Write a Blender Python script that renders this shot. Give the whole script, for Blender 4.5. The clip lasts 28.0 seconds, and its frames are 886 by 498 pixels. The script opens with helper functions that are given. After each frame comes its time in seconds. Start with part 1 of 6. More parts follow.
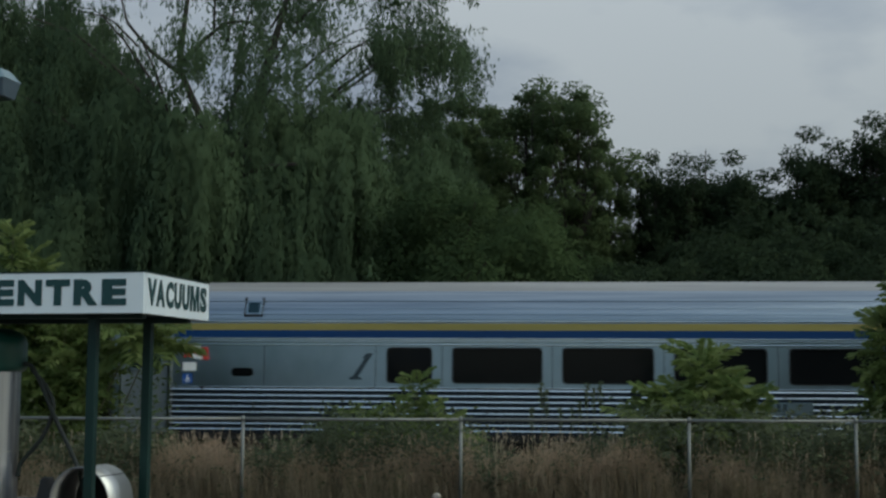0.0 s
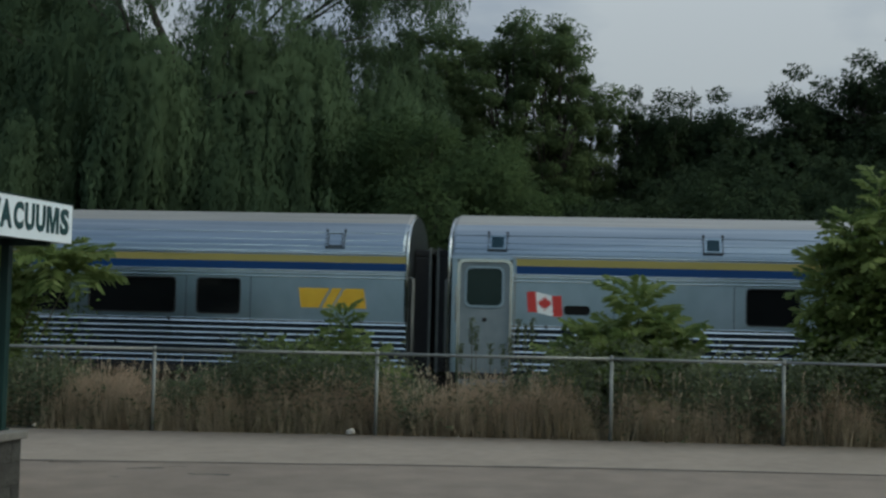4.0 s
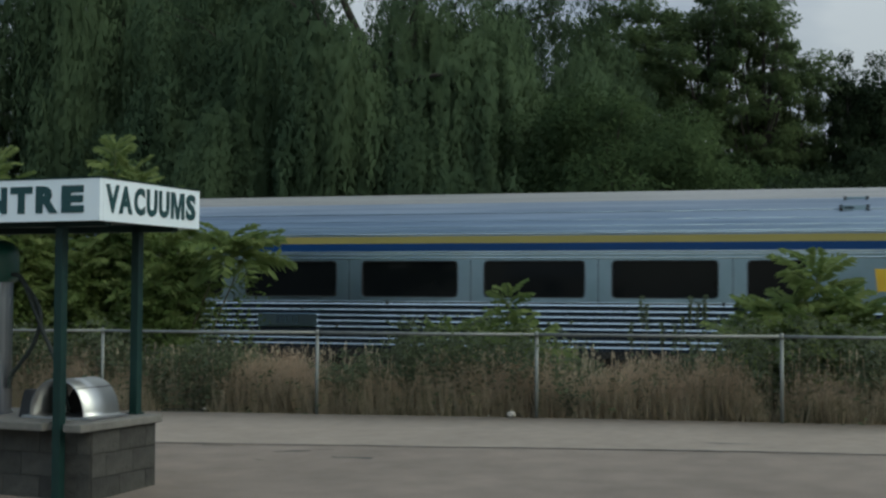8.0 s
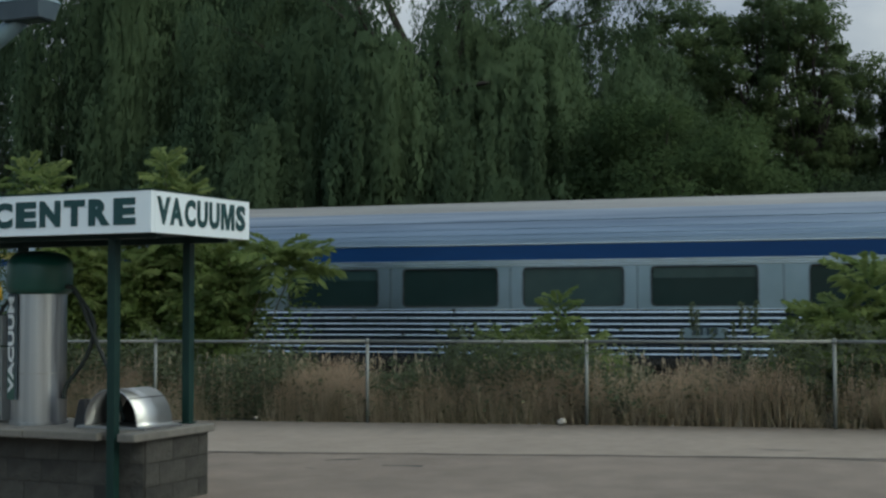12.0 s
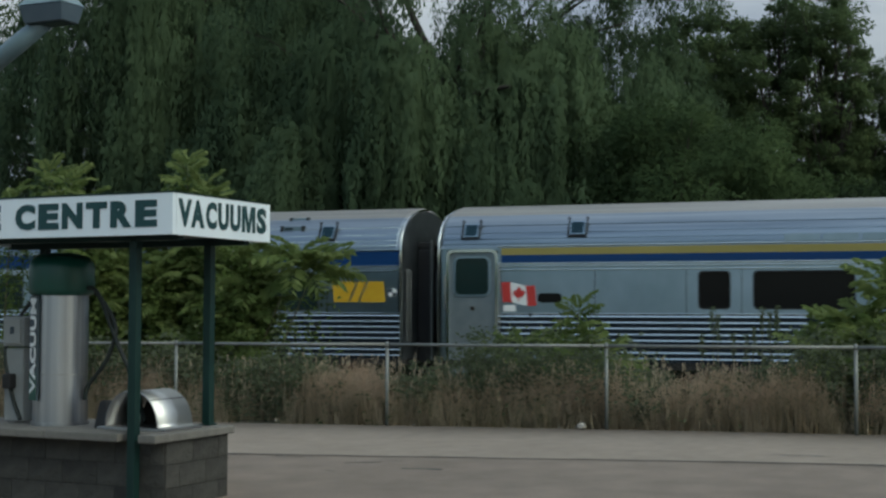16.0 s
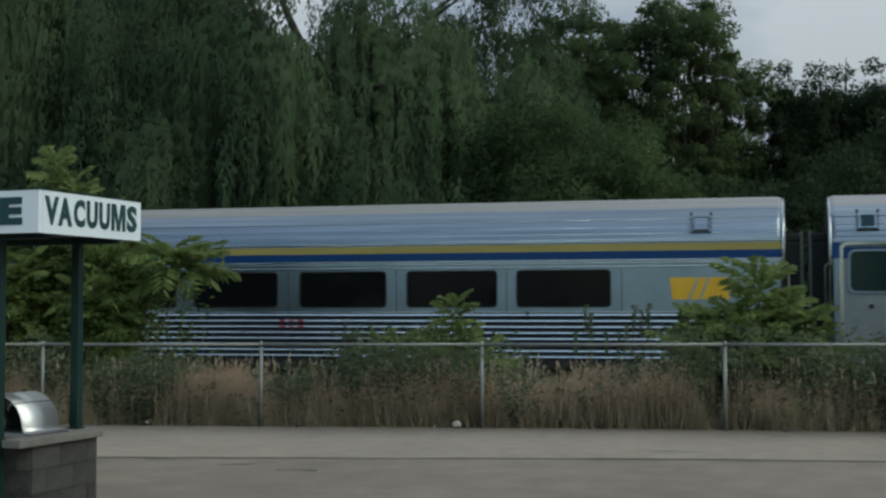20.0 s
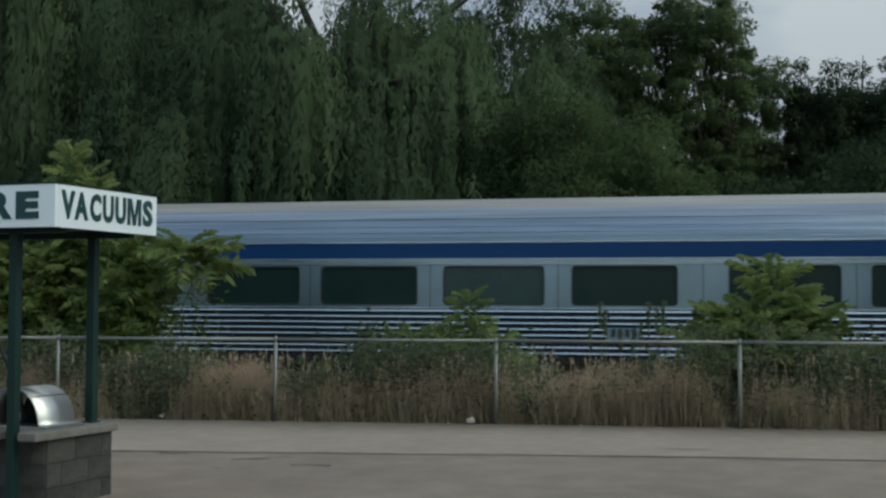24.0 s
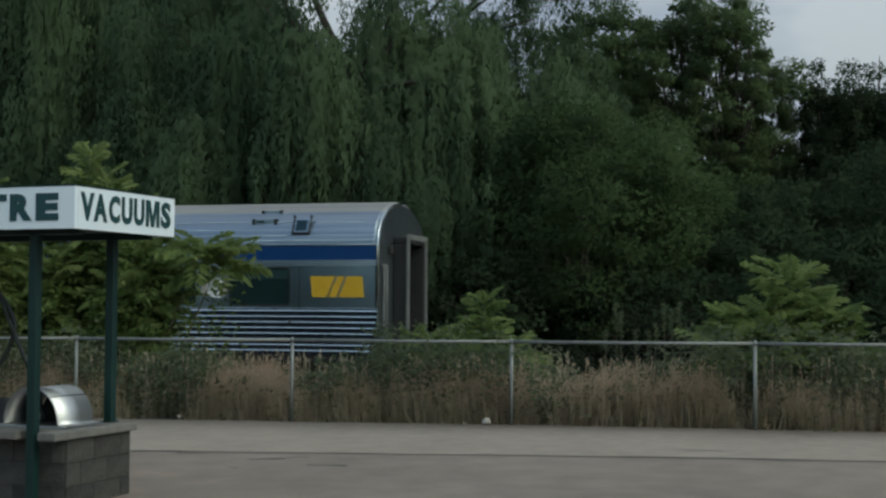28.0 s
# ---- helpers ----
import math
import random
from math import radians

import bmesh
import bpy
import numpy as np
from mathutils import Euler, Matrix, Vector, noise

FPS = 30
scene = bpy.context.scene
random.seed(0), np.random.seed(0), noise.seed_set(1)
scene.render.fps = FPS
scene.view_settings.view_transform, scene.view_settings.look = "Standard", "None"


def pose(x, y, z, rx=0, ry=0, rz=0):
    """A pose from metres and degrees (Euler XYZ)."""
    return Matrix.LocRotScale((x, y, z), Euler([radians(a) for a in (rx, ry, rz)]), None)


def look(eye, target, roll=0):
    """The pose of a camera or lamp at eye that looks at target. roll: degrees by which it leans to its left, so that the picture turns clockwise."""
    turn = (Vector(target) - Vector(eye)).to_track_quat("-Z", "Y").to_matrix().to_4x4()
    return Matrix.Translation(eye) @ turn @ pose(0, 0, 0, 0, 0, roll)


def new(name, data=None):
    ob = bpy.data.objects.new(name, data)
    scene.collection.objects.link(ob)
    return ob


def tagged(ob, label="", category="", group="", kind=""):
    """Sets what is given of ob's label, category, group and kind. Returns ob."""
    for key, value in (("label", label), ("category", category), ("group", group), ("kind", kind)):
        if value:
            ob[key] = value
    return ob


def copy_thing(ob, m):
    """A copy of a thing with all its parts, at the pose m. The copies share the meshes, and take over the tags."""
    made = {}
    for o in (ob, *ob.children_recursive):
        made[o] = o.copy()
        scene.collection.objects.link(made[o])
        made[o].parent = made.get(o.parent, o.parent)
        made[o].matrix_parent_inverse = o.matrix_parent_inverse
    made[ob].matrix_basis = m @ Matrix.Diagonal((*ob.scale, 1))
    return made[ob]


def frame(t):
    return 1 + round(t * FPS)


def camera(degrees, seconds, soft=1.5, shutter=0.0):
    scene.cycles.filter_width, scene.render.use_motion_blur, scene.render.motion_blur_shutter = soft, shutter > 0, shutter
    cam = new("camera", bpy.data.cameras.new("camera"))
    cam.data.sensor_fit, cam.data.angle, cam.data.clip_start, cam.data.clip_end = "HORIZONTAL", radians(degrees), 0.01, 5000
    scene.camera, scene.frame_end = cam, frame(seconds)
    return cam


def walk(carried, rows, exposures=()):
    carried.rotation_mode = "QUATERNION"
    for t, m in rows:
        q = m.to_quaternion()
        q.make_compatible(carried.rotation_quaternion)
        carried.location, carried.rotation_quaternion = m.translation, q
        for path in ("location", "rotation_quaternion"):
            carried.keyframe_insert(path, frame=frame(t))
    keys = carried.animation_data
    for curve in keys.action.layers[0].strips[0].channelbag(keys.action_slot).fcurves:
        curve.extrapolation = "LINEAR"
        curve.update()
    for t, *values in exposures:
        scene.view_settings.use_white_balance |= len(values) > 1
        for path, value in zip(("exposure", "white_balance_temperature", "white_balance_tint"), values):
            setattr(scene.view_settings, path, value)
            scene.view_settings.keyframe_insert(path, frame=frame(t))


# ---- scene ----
cam = camera(36.20, 28.0, soft=2.5, shutter=0.3)

# seconds, eye x y z, yaw to the left, pitch up, roll
PATH = [
    (0, 1.632, -18.555, 1.596, 5.821, 5.600, 0.329),
    (0.5, 1.650, -18.538, 1.588, 5.526, 5.693, 0.216),
    (1, 1.693, -18.500, 1.596, 5.481, 5.635, 0.171),
    (1.5, 1.759, -18.464, 1.579, 5.530, 5.477, 0.635),
    (2, 1.838, -18.348, 1.565, 5.580, 5.423, 0.289),
    (2.5, 1.986, -18.154, 1.542, 5.421, 5.233, -0.112),
    (3, 2.180, -17.947, 1.562, 4.098, 4.358, -0.665),
    (3.5, 2.525, -17.833, 1.559, 4.762, 3.461, 0.419),
    (5.5, 3.499, -17.326, 1.532, 13.414, 2.313, 1.346),
    (6, 3.575, -17.190, 1.521, 14.773, 2.230, 1.088),
    (6.5, 3.674, -17.100, 1.538, 15.098, 2.166, 1.041),
    (7, 3.713, -17.088, 1.535, 15.266, 2.079, 0.981),
    (7.5, 3.733, -17.119, 1.533, 15.995, 1.976, 0.678),
    (8, 3.746, -17.152, 1.541, 16.293, 2.099, 0.340),
    (8.5, 3.759, -17.143, 1.543, 16.487, 2.245, 0.018),
    (9, 3.772, -17.166, 1.540, 16.878, 2.420, -0.046),
    (9.5, 3.760, -17.182, 1.546, 17.165, 2.395, -0.035),
    (10, 3.759, -17.158, 1.543, 17.458, 2.390, 0.045),
    (10.5, 3.761, -17.168, 1.547, 17.692, 2.359, -0.071),
    (11, 3.760, -17.170, 1.541, 17.868, 2.386, -0.131),
    (11.5, 3.775, -17.175, 1.544, 18.175, 2.411, -0.153),
    (12, 3.769, -17.180, 1.542, 18.393, 2.430, -0.173),
    (12.5, 3.765, -17.184, 1.544, 18.521, 2.405, -0.140),
    (13, 3.775, -17.192, 1.540, 18.746, 2.493, -0.126),
    (13.5, 3.771, -17.220, 1.548, 18.878, 2.578, -0.000),
    (15.5, 3.778, -17.216, 1.541, 19.374, 2.551, 0.118),
    (16, 3.772, -17.188, 1.537, 19.248, 2.594, 0.128),
    (16.5, 3.752, -17.139, 1.537, 14.523, 2.585, 0.220),
    (17, 3.736, -17.114, 1.542, 12.977, 2.520, 0.159),
    (17.5, 3.751, -17.124, 1.539, 13.223, 2.549, 0.072),
    (18, 3.749, -17.125, 1.537, 13.392, 2.552, -0.024),
    (18.5, 3.751, -17.151, 1.541, 13.564, 2.552, -0.037),
    (19, 3.753, -17.142, 1.539, 13.690, 2.567, -0.033),
    (19.5, 3.738, -17.113, 1.542, 13.810, 2.512, -0.075),
    (20, 3.739, -17.118, 1.544, 13.950, 2.533, -0.091),
    (20.5, 3.744, -17.142, 1.541, 14.010, 2.516, -0.021),
    (21, 3.746, -17.148, 1.546, 14.148, 2.493, 0.002),
    (21.5, 3.744, -17.133, 1.544, 14.224, 2.466, -0.043),
    (23.5, 3.732, -17.108, 1.538, 14.454, 2.399, 0.004),
    (24, 3.727, -17.114, 1.551, 14.542, 2.339, 0.260),
    (24.5, 3.731, -17.100, 1.543, 14.607, 2.352, 0.312),
    (25, 3.734, -17.101, 1.538, 14.684, 2.346, 0.268),
    (25.5, 3.726, -17.119, 1.542, 14.642, 2.328, 0.371),
    (26, 3.732, -17.124, 1.546, 14.657, 2.353, 0.389),
    (26.5, 3.739, -17.126, 1.543, 14.675, 2.386, 0.324),
    (27, 3.736, -17.138, 1.547, 14.689, 2.404, 0.255),
    (27.5, 3.729, -17.120, 1.540, 14.772, 2.475, 0.207),
    (28, 3.746, -17.184, 1.552, 15.211, 2.381, 0.309),
]


def aim(x, y, z, yaw, pitch, roll):
    a, b = radians(yaw), radians(pitch)
    ahead = Vector((-math.sin(a) * math.cos(b), math.cos(a) * math.cos(b), math.sin(b)))
    return look((x, y, z), Vector((x, y, z)) + 2 * ahead, roll)


walk(cam, [(row[0], aim(*row[1:])) for row in PATH], exposures=[(0.0, -0.3, 6440, -8.5), (3.0, -0.28, 6440, -8.5), (6.0, 0.0, 6440, -8.5), (28.0, 0.0, 6440, -8.5)])

# ---- light: dull evening sky ----
SUN_HEIGHT, SUN_TURN = 40.0, 116.0
world = bpy.data.worlds.new("evening_sky")
scene.world = world
world.use_nodes = True
wt = world.node_tree
wt.nodes.clear()
sky = wt.nodes.new("ShaderNodeTexSky")
sky.sky_type = "NISHITA"
sky.sun_disc = False
sky.sun_elevation, sky.sun_rotation = radians(SUN_HEIGHT), radians(SUN_TURN)
sky.air_density, sky.dust_density = 1.0, 2.0
coords = wt.nodes.new("ShaderNodeTexCoord")
stretch = wt.nodes.new("ShaderNodeMapping")
stretch.inputs["Scale"].default_value = (1.8, 1.8, 4.2)
cloud = wt.nodes.new("ShaderNodeTexNoise")
cloud.inputs["Scale"].default_value, cloud.inputs["Detail"].default_value = 2.6, 5.0
ramp = wt.nodes.new("ShaderNodeValToRGB")
ramp.color_ramp.elements[0].position, ramp.color_ramp.elements[0].color = 0.4, (2.62, 2.77, 3.66, 1)
ramp.color_ramp.elements[1].position, ramp.color_ramp.elements[1].color = 0.62, (4.38, 4.31, 4.98, 1)
blend = wt.nodes.new("ShaderNodeMix")
blend.data_type = "RGBA"
# an overcast dome is about three times as bright overhead as near the horizon; bluer away from the cloud bank
parts = wt.nodes.new("ShaderNodeSeparateXYZ")
lift = wt.nodes.new("ShaderNodeMapRange")
lift.inputs["From Max"].default_value = 0.62
lift.inputs["To Min"].default_value, lift.inputs["To Max"].default_value = 1.1, 2.5
cover = wt.nodes.new("ShaderNodeMapRange")
cover.inputs["From Min"].default_value, cover.inputs["From Max"].default_value = -0.35, 0.65
cover.inputs["To Min"].default_value, cover.inputs["To Max"].default_value = 0.3, 0.92
dome = wt.nodes.new("ShaderNodeVectorMath")
dome.operation = "SCALE"
wt.links.new(coords.outputs["Generated"], parts.inputs["Vector"])
wt.links.new(parts.outputs["Z"], lift.inputs["Value"])
wt.links.new(parts.outputs["Y"], cover.inputs["Value"])
wt.links.new(cover.outputs["Result"], blend.inputs["Factor"])
back = wt.nodes.new("ShaderNodeBackground")
back.inputs["Strength"].default_value = 0.083
wout = wt.nodes.new("ShaderNodeOutputWorld")
wt.links.new(coords.outputs["Generated"], stretch.inputs["Vector"])
wt.links.new(stretch.outputs["Vector"], cloud.inputs["Vector"])
wt.links.new(cloud.outputs["Fac"], ramp.inputs["Fac"])
wt.links.new(sky.outputs["Color"], blend.inputs["A"])
wt.links.new(ramp.outputs["Color"], blend.inputs["B"])
wt.links.new(blend.outputs["Result"], dome.inputs[0])
wt.links.new(lift.outputs["Result"], dome.inputs["Scale"])
wt.links.new(dome.outputs["Vector"], back.inputs["Color"])
wt.links.new(back.outputs["Background"], wout.inputs["Surface"])
sun_data = bpy.data.lights.new("sun", "SUN")
sun_data.energy, sun_data.angle, sun_data.color = 0.82, radians(50), (1.0, 0.95, 0.88)
sun = new("sun", sun_data)
sun_turn = radians(SUN_TURN)
sun_at = Vector((math.sin(sun_turn) * math.cos(radians(SUN_HEIGHT)), math.cos(sun_turn) * math.cos(radians(SUN_HEIGHT)), math.sin(radians(SUN_HEIGHT))))
sun.matrix_world = look(sun_at * 60, (0, 0, 0))


# ---- materials ----
def material(name, dark, light=None, rough=0.6, metal=0.0, grain=8.0, bump=0.0, bump_grain=None, stretch=(1, 1, 1), island=0.0, spec=0.5, own=0.0, leaf=0.0, coat=0.0, detail=8):
    """Colour between dark and light by two scales of noise; island: variation from piece to piece of one mesh; own: from object to object."""
    light = light or dark
    m = bpy.data.materials.new(name)
    m.use_nodes = True
    t = m.node_tree
    p = t.nodes["Principled BSDF"]
    p.inputs["Metallic"].default_value, p.inputs["Specular IOR Level"].default_value = metal, spec
    p.inputs["Coat Weight"].default_value = coat
    tc, mp = t.nodes.new("ShaderNodeTexCoord"), t.nodes.new("ShaderNodeMapping")
    mp.inputs["Scale"].default_value = stretch
    t.links.new(tc.outputs["Object"], mp.inputs["Vector"])
    n1, n2 = t.nodes.new("ShaderNodeTexNoise"), t.nodes.new("ShaderNodeTexNoise")
    n1.inputs["Scale"].default_value, n1.inputs["Detail"].default_value = grain, detail
    n2.inputs["Scale"].default_value, n2.inputs["Detail"].default_value = grain * 0.13, 3
    for nn in (n1, n2):
        t.links.new(mp.outputs["Vector"], nn.inputs["Vector"])
    add = t.nodes.new("ShaderNodeMath")
    add.operation = "ADD"
    t.links.new(n1.outputs["Fac"], add.inputs[0])
    t.links.new(n2.outputs["Fac"], add.inputs[1])
    spread = t.nodes.new("ShaderNodeMapRange")
    spread.inputs["From Min"].default_value, spread.inputs["From Max"].default_value = 0.65, 1.35
    last = add.outputs["Value"]
    for amount, kind, socket in ((island, "ShaderNodeNewGeometry", "Random Per Island"), (own, "ShaderNodeObjectInfo", "Random")):
        if amount:
            src, k = t.nodes.new(kind), t.nodes.new("ShaderNodeMath")
            k.operation = "MULTIPLY_ADD"
            k.inputs[1].default_value = amount
            t.links.new(src.outputs[socket], k.inputs[0])
            t.links.new(last, k.inputs[2])
            sub = t.nodes.new("ShaderNodeMath")
            sub.operation = "SUBTRACT"
            sub.inputs[1].default_value = amount / 2
            t.links.new(k.outputs["Value"], sub.inputs[0])
            last = sub.outputs["Value"]
    t.links.new(last, spread.inputs["Value"])
    mix = t.nodes.new("ShaderNodeMix")
    mix.data_type = "RGBA"
    mix.inputs["A"].default_value, mix.inputs["B"].default_value = (*dark, 1), (*light, 1)
    t.links.new(spread.outputs["Result"], mix.inputs["Factor"])
    t.links.new(mix.outputs["Result"], p.inputs["Base Color"])
    rr = t.nodes.new("ShaderNodeMapRange")
    rr.inputs["To Min"].default_value, rr.inputs["To Max"].default_value = max(0.02, rough - 0.08), min(1, rough + 0.08)
    t.links.new(n2.outputs["Fac"], rr.inputs["Value"])
    t.links.new(rr.outputs["Result"], p.inputs["Roughness"])
    if bump:
        nb, b = t.nodes.new("ShaderNodeTexNoise"), t.nodes.new("ShaderNodeBump")
        nb.inputs["Scale"].default_value, nb.inputs["Detail"].default_value = bump_grain or grain * 4, 6
        b.inputs["Strength"].default_value, b.inputs["Distance"].default_value = bump, 0.02
        t.links.new(mp.outputs["Vector"], nb.inputs["Vector"])
        t.links.new(nb.outputs["Fac"], b.inputs["Height"])
        t.links.new(b.outputs["Normal"], p.inputs["Normal"])
    if leaf:
        tr, ms = t.nodes.new("ShaderNodeBsdfTranslucent"), t.nodes.new("ShaderNodeMixShader")
        ms.inputs["Fac"].default_value = leaf
        t.links.new(mix.outputs["Result"], tr.inputs["Color"])
        t.links.new(p.outputs["BSDF"], ms.inputs[1])
        t.links.new(tr.outputs["BSDF"], ms.inputs[2])
        t.links.new(ms.outputs["Shader"], t.nodes["Material Output"].inputs["Surface"])
    return m


STEEL = material("stainless_side", (0.29, 0.375, 0.43), (0.42, 0.51, 0.59), 0.33, 1.0, 3.0, 0.3, 2.2, (0.8, 1, 0.5))
RIB = material("stainless_rib", (0.62, 0.68, 0.7), (0.76, 0.8, 0.82), 0.14, 1.0, 3.0, 0.03, 30, (0.25, 1, 3))
# the dark between the flutes is put into this near-black blue
GROOVE = material("shaded_groove", (0.008, 0.014, 0.024), (0.018, 0.027, 0.042), 0.55, 0.2, 6.0, 0, None, (0.2, 1, 2), 0, 0.25)
ROOF = material("stainless_roof", (0.165, 0.205, 0.25), (0.4, 0.45, 0.5), 0.34, 1.0, 4.0, 0.2, 26, (0.07, 3.0, 3.0))
ROOF_CAP = material("dusty_roof", (0.2, 0.2, 0.198), (0.37, 0.365, 0.355), 0.55, 0.35, 3.0, 0.25, 26, (0.1, 2.5, 2.5))
BLUE = material("blue_paint", (0.003, 0.03, 0.115), (0.005, 0.042, 0.15), 0.42, 0, 3, 0, None, (0.3, 1, 3), 0, 0.3)
GOLD = material("gold_paint", (0.25, 0.215, 0.06), (0.34, 0.285, 0.085), 0.45, 0, 3, 0, None, (0.3, 1, 3))
YELLOW = material("yellow_lettering", (0.5, 0.3, 0.015), (0.62, 0.39, 0.03), 0.45, 0, 5)
GLASS = material("tinted_glass", (0.004, 0.005, 0.006), (0.007, 0.008, 0.009), 0.06, 0, 2, 0, None, (1, 1, 1), 0, 0.2)
GREEN_GLASS = material("green_tinted_glass", (0.011, 0.023, 0.023), (0.017, 0.033, 0.033), 0.08, 0, 2, 0, None, (1, 1, 1), 0, 0.22)
PALE_GLASS = material("frosted_glass", (0.02, 0.042, 0.044), (0.035, 0.062, 0.062), 0.16, 0, 3)
GASKET = material("window_gasket", (0.02, 0.022, 0.024), (0.045, 0.047, 0.05), 0.6, 0, 6, 0, None, (1, 1, 1), 0, 0.2)
TEAL = material("hatch_glass", (0.006, 0.024, 0.04), (0.01, 0.034, 0.052), 0.5, 0, 5, 0, None, (1, 1, 1), 0, 0.2)
# underframe grime; also the painted dark behind coach windows and on the hood
DARK = material("grime_and_painted_dark", (0.012, 0.011, 0.010), (0.03, 0.027, 0.024), 0.85, 0, 5, 0.3)
RUBBER = material("black_rubber", (0.010, 0.010, 0.011), (0.022, 0.022, 0.024), 0.7, 0, 6, 0.2)
DOOR_GREY = material("coach_door_grey", (0.19, 0.225, 0.245), (0.28, 0.315, 0.335), 0.4, 0.6, 4, 0.04)
# dark grey of hatches; on end walls it holds the shade between coaches
END_GREY = material("hatch_and_shaded_end_grey", (0.05, 0.06, 0.068), (0.11, 0.127, 0.138), 0.42, 0.6, 5, 0.15)
WHITE = material("white_enamel", (0.72, 0.74, 0.75), (0.8, 0.81, 0.8), 0.42, 0, 4)
RED = material("red_vinyl", (0.42, 0.03, 0.028), (0.5, 0.045, 0.038), 0.5, 0, 5)
OLD_RED = material("faded_red_vinyl", (0.2, 0.03, 0.035), (0.3, 0.06, 0.065), 0.6, 0, 12)
SIGN_BLUE = material("sign_blue", (0.02, 0.08, 0.3), (0.03, 0.1, 0.36), 0.5, 0, 5)
INK = material("dark_lettering", (0.02, 0.035, 0.05), (0.03, 0.05, 0.065), 0.5, 0, 5)
FASCIA = material("white_sign_panel", (0.66, 0.74, 0.8), (0.74, 0.8, 0.85), 0.38, 0, 2.2)
LETTER = material("green_black_lettering", (0.005, 0.04, 0.045), (0.01, 0.052, 0.056), 0.45, 0, 6)
GREEN_PAINT = material("dark_green_paint", (0.004, 0.02, 0.018), (0.009, 0.032, 0.028), 0.5, 0, 5, 0.05, None, (1, 1, 1), 0, 0.3)
DOME = material("green_plastic", (0.008, 0.06, 0.045), (0.014, 0.08, 0.06), 0.36, 0, 4)
BRUSHED = material("brushed_stainless", (0.34, 0.34, 0.35), (0.5, 0.5, 0.5), 0.42, 1.0, 6, 0.04, 60, (1, 1, 0.1))
# upright dark and pale bands in the colour stand for the drum's reflections
DRUM = material("stainless_reflection_bands", (0.17, 0.19, 0.23), (0.58, 0.59, 0.61), 0.33, 1.0, 16, 0.03, 60, (1, 1, 0.01))
HOSE = material("hose_rubber", (0.006, 0.011, 0.009), (0.016, 0.023, 0.019), 0.6, 0, 20, 0.2)
GREY_BOX = material("grey_enamel", (0.2, 0.21, 0.21), (0.3, 0.31, 0.3), 0.5, 0, 5, 0.05)
LAMP_PAINT = material("grey_lamp_paint", (0.13, 0.2, 0.235), (0.19, 0.26, 0.295), 0.45, 0, 5, 0.04)
LAMP_TRAY = material("blue_grey_enamel", (0.05, 0.075, 0.1), (0.08, 0.11, 0.14), 0.4, 0, 5, 0.04)
HOOD_STEEL = material("polished_sheet", (0.5, 0.51, 0.5), (0.66, 0.66, 0.64), 0.44, 1.0, 5, 0.04, 40, (1, 0.15, 1))
CAP = material("concrete_cap", (0.112, 0.108, 0.098), (0.173, 0.165, 0.149), 0.9, 0, 12, 0.35)
BLOCK = material("split_face_block", (0.035, 0.035, 0.033), (0.079, 0.077, 0.07), 0.95, 0, 7, 0.9, 22, (1, 1, 1), 0, 0.2, 0.35)
MORTAR = material("mortar", (0.024, 0.023, 0.021), (0.044, 0.042, 0.038), 0.95, 0, 20, 0.3)
GALV = material("galvanised_steel", (0.17, 0.18, 0.172), (0.26, 0.27, 0.257), 0.6, 0.5, 10, 0.08)
WIRE = material("chain_link_wire", (0.1, 0.105, 0.1), (0.16, 0.165, 0.155), 0.6, 0.5, 20)
APRON = material("pale_concrete", (0.212, 0.177, 0.144), (0.288, 0.243, 0.199), 0.94, 0, 5, 0.3, 60)
ASPHALT = material("worn_asphalt", (0.15, 0.122, 0.098), (0.242, 0.199, 0.163), 0.94, 0, 2.4, 0.4, 90)
CRACK = material("tar_seam", (0.035, 0.031, 0.028), (0.085, 0.077, 0.068), 0.9, 0, 30)
PATCH = material("worn_pale_patch", (0.17, 0.15, 0.13), (0.25, 0.225, 0.195), 0.95, 0, 25)
EARTH = material("weedy_earth", (0.016, 0.019, 0.014), (0.045, 0.045, 0.032), 0.97, 0, 3, 0.6, 12)
BALLAST = material("ballast_stone", (0.09, 0.085, 0.08), (0.2, 0.19, 0.18), 0.95, 0, 20, 0.5, 40, (1, 1, 1), 0.5)
RAIL = material("rail_steel", (0.07, 0.05, 0.04), (0.13, 0.09, 0.07), 0.6, 0.6, 8)
TIE = material("creosoted_tie", (0.03, 0.024, 0.02), (0.06, 0.05, 0.04), 0.95, 0, 6, 0.4)
BARK = material("bark", (0.03, 0.026, 0.022), (0.07, 0.06, 0.05), 0.95, 0, 6, 0.9, 14, (1, 1, 0.2))
STEM = material("green_stem", (0.06, 0.06, 0.03), (0.1, 0.09, 0.045), 0.8, 0, 8)
WILLOW = material("willow_leaf", (0.057, 0.09, 0.05), (0.112, 0.161, 0.088), 0.85, 0, 0.9, 0, None, (1, 1, 0.3), 0.03, 0.08, 0, 0.5, detail=2)
ROUND_LEAF = material("round_tree_leaf", (0.044, 0.072, 0.032), (0.086, 0.125, 0.052), 0.85, 0, 0.8, 0, None, (1, 1, 1), 0.03, 0.08, 0, 0.5, detail=2)
TALL_LEAF = material("tall_tree_leaf", (0.075, 0.11, 0.05), (0.13, 0.175, 0.08), 0.85, 0, 1.0, 0, None, (1, 1, 1), 0.03, 0.08, 0, 0.6, detail=2)
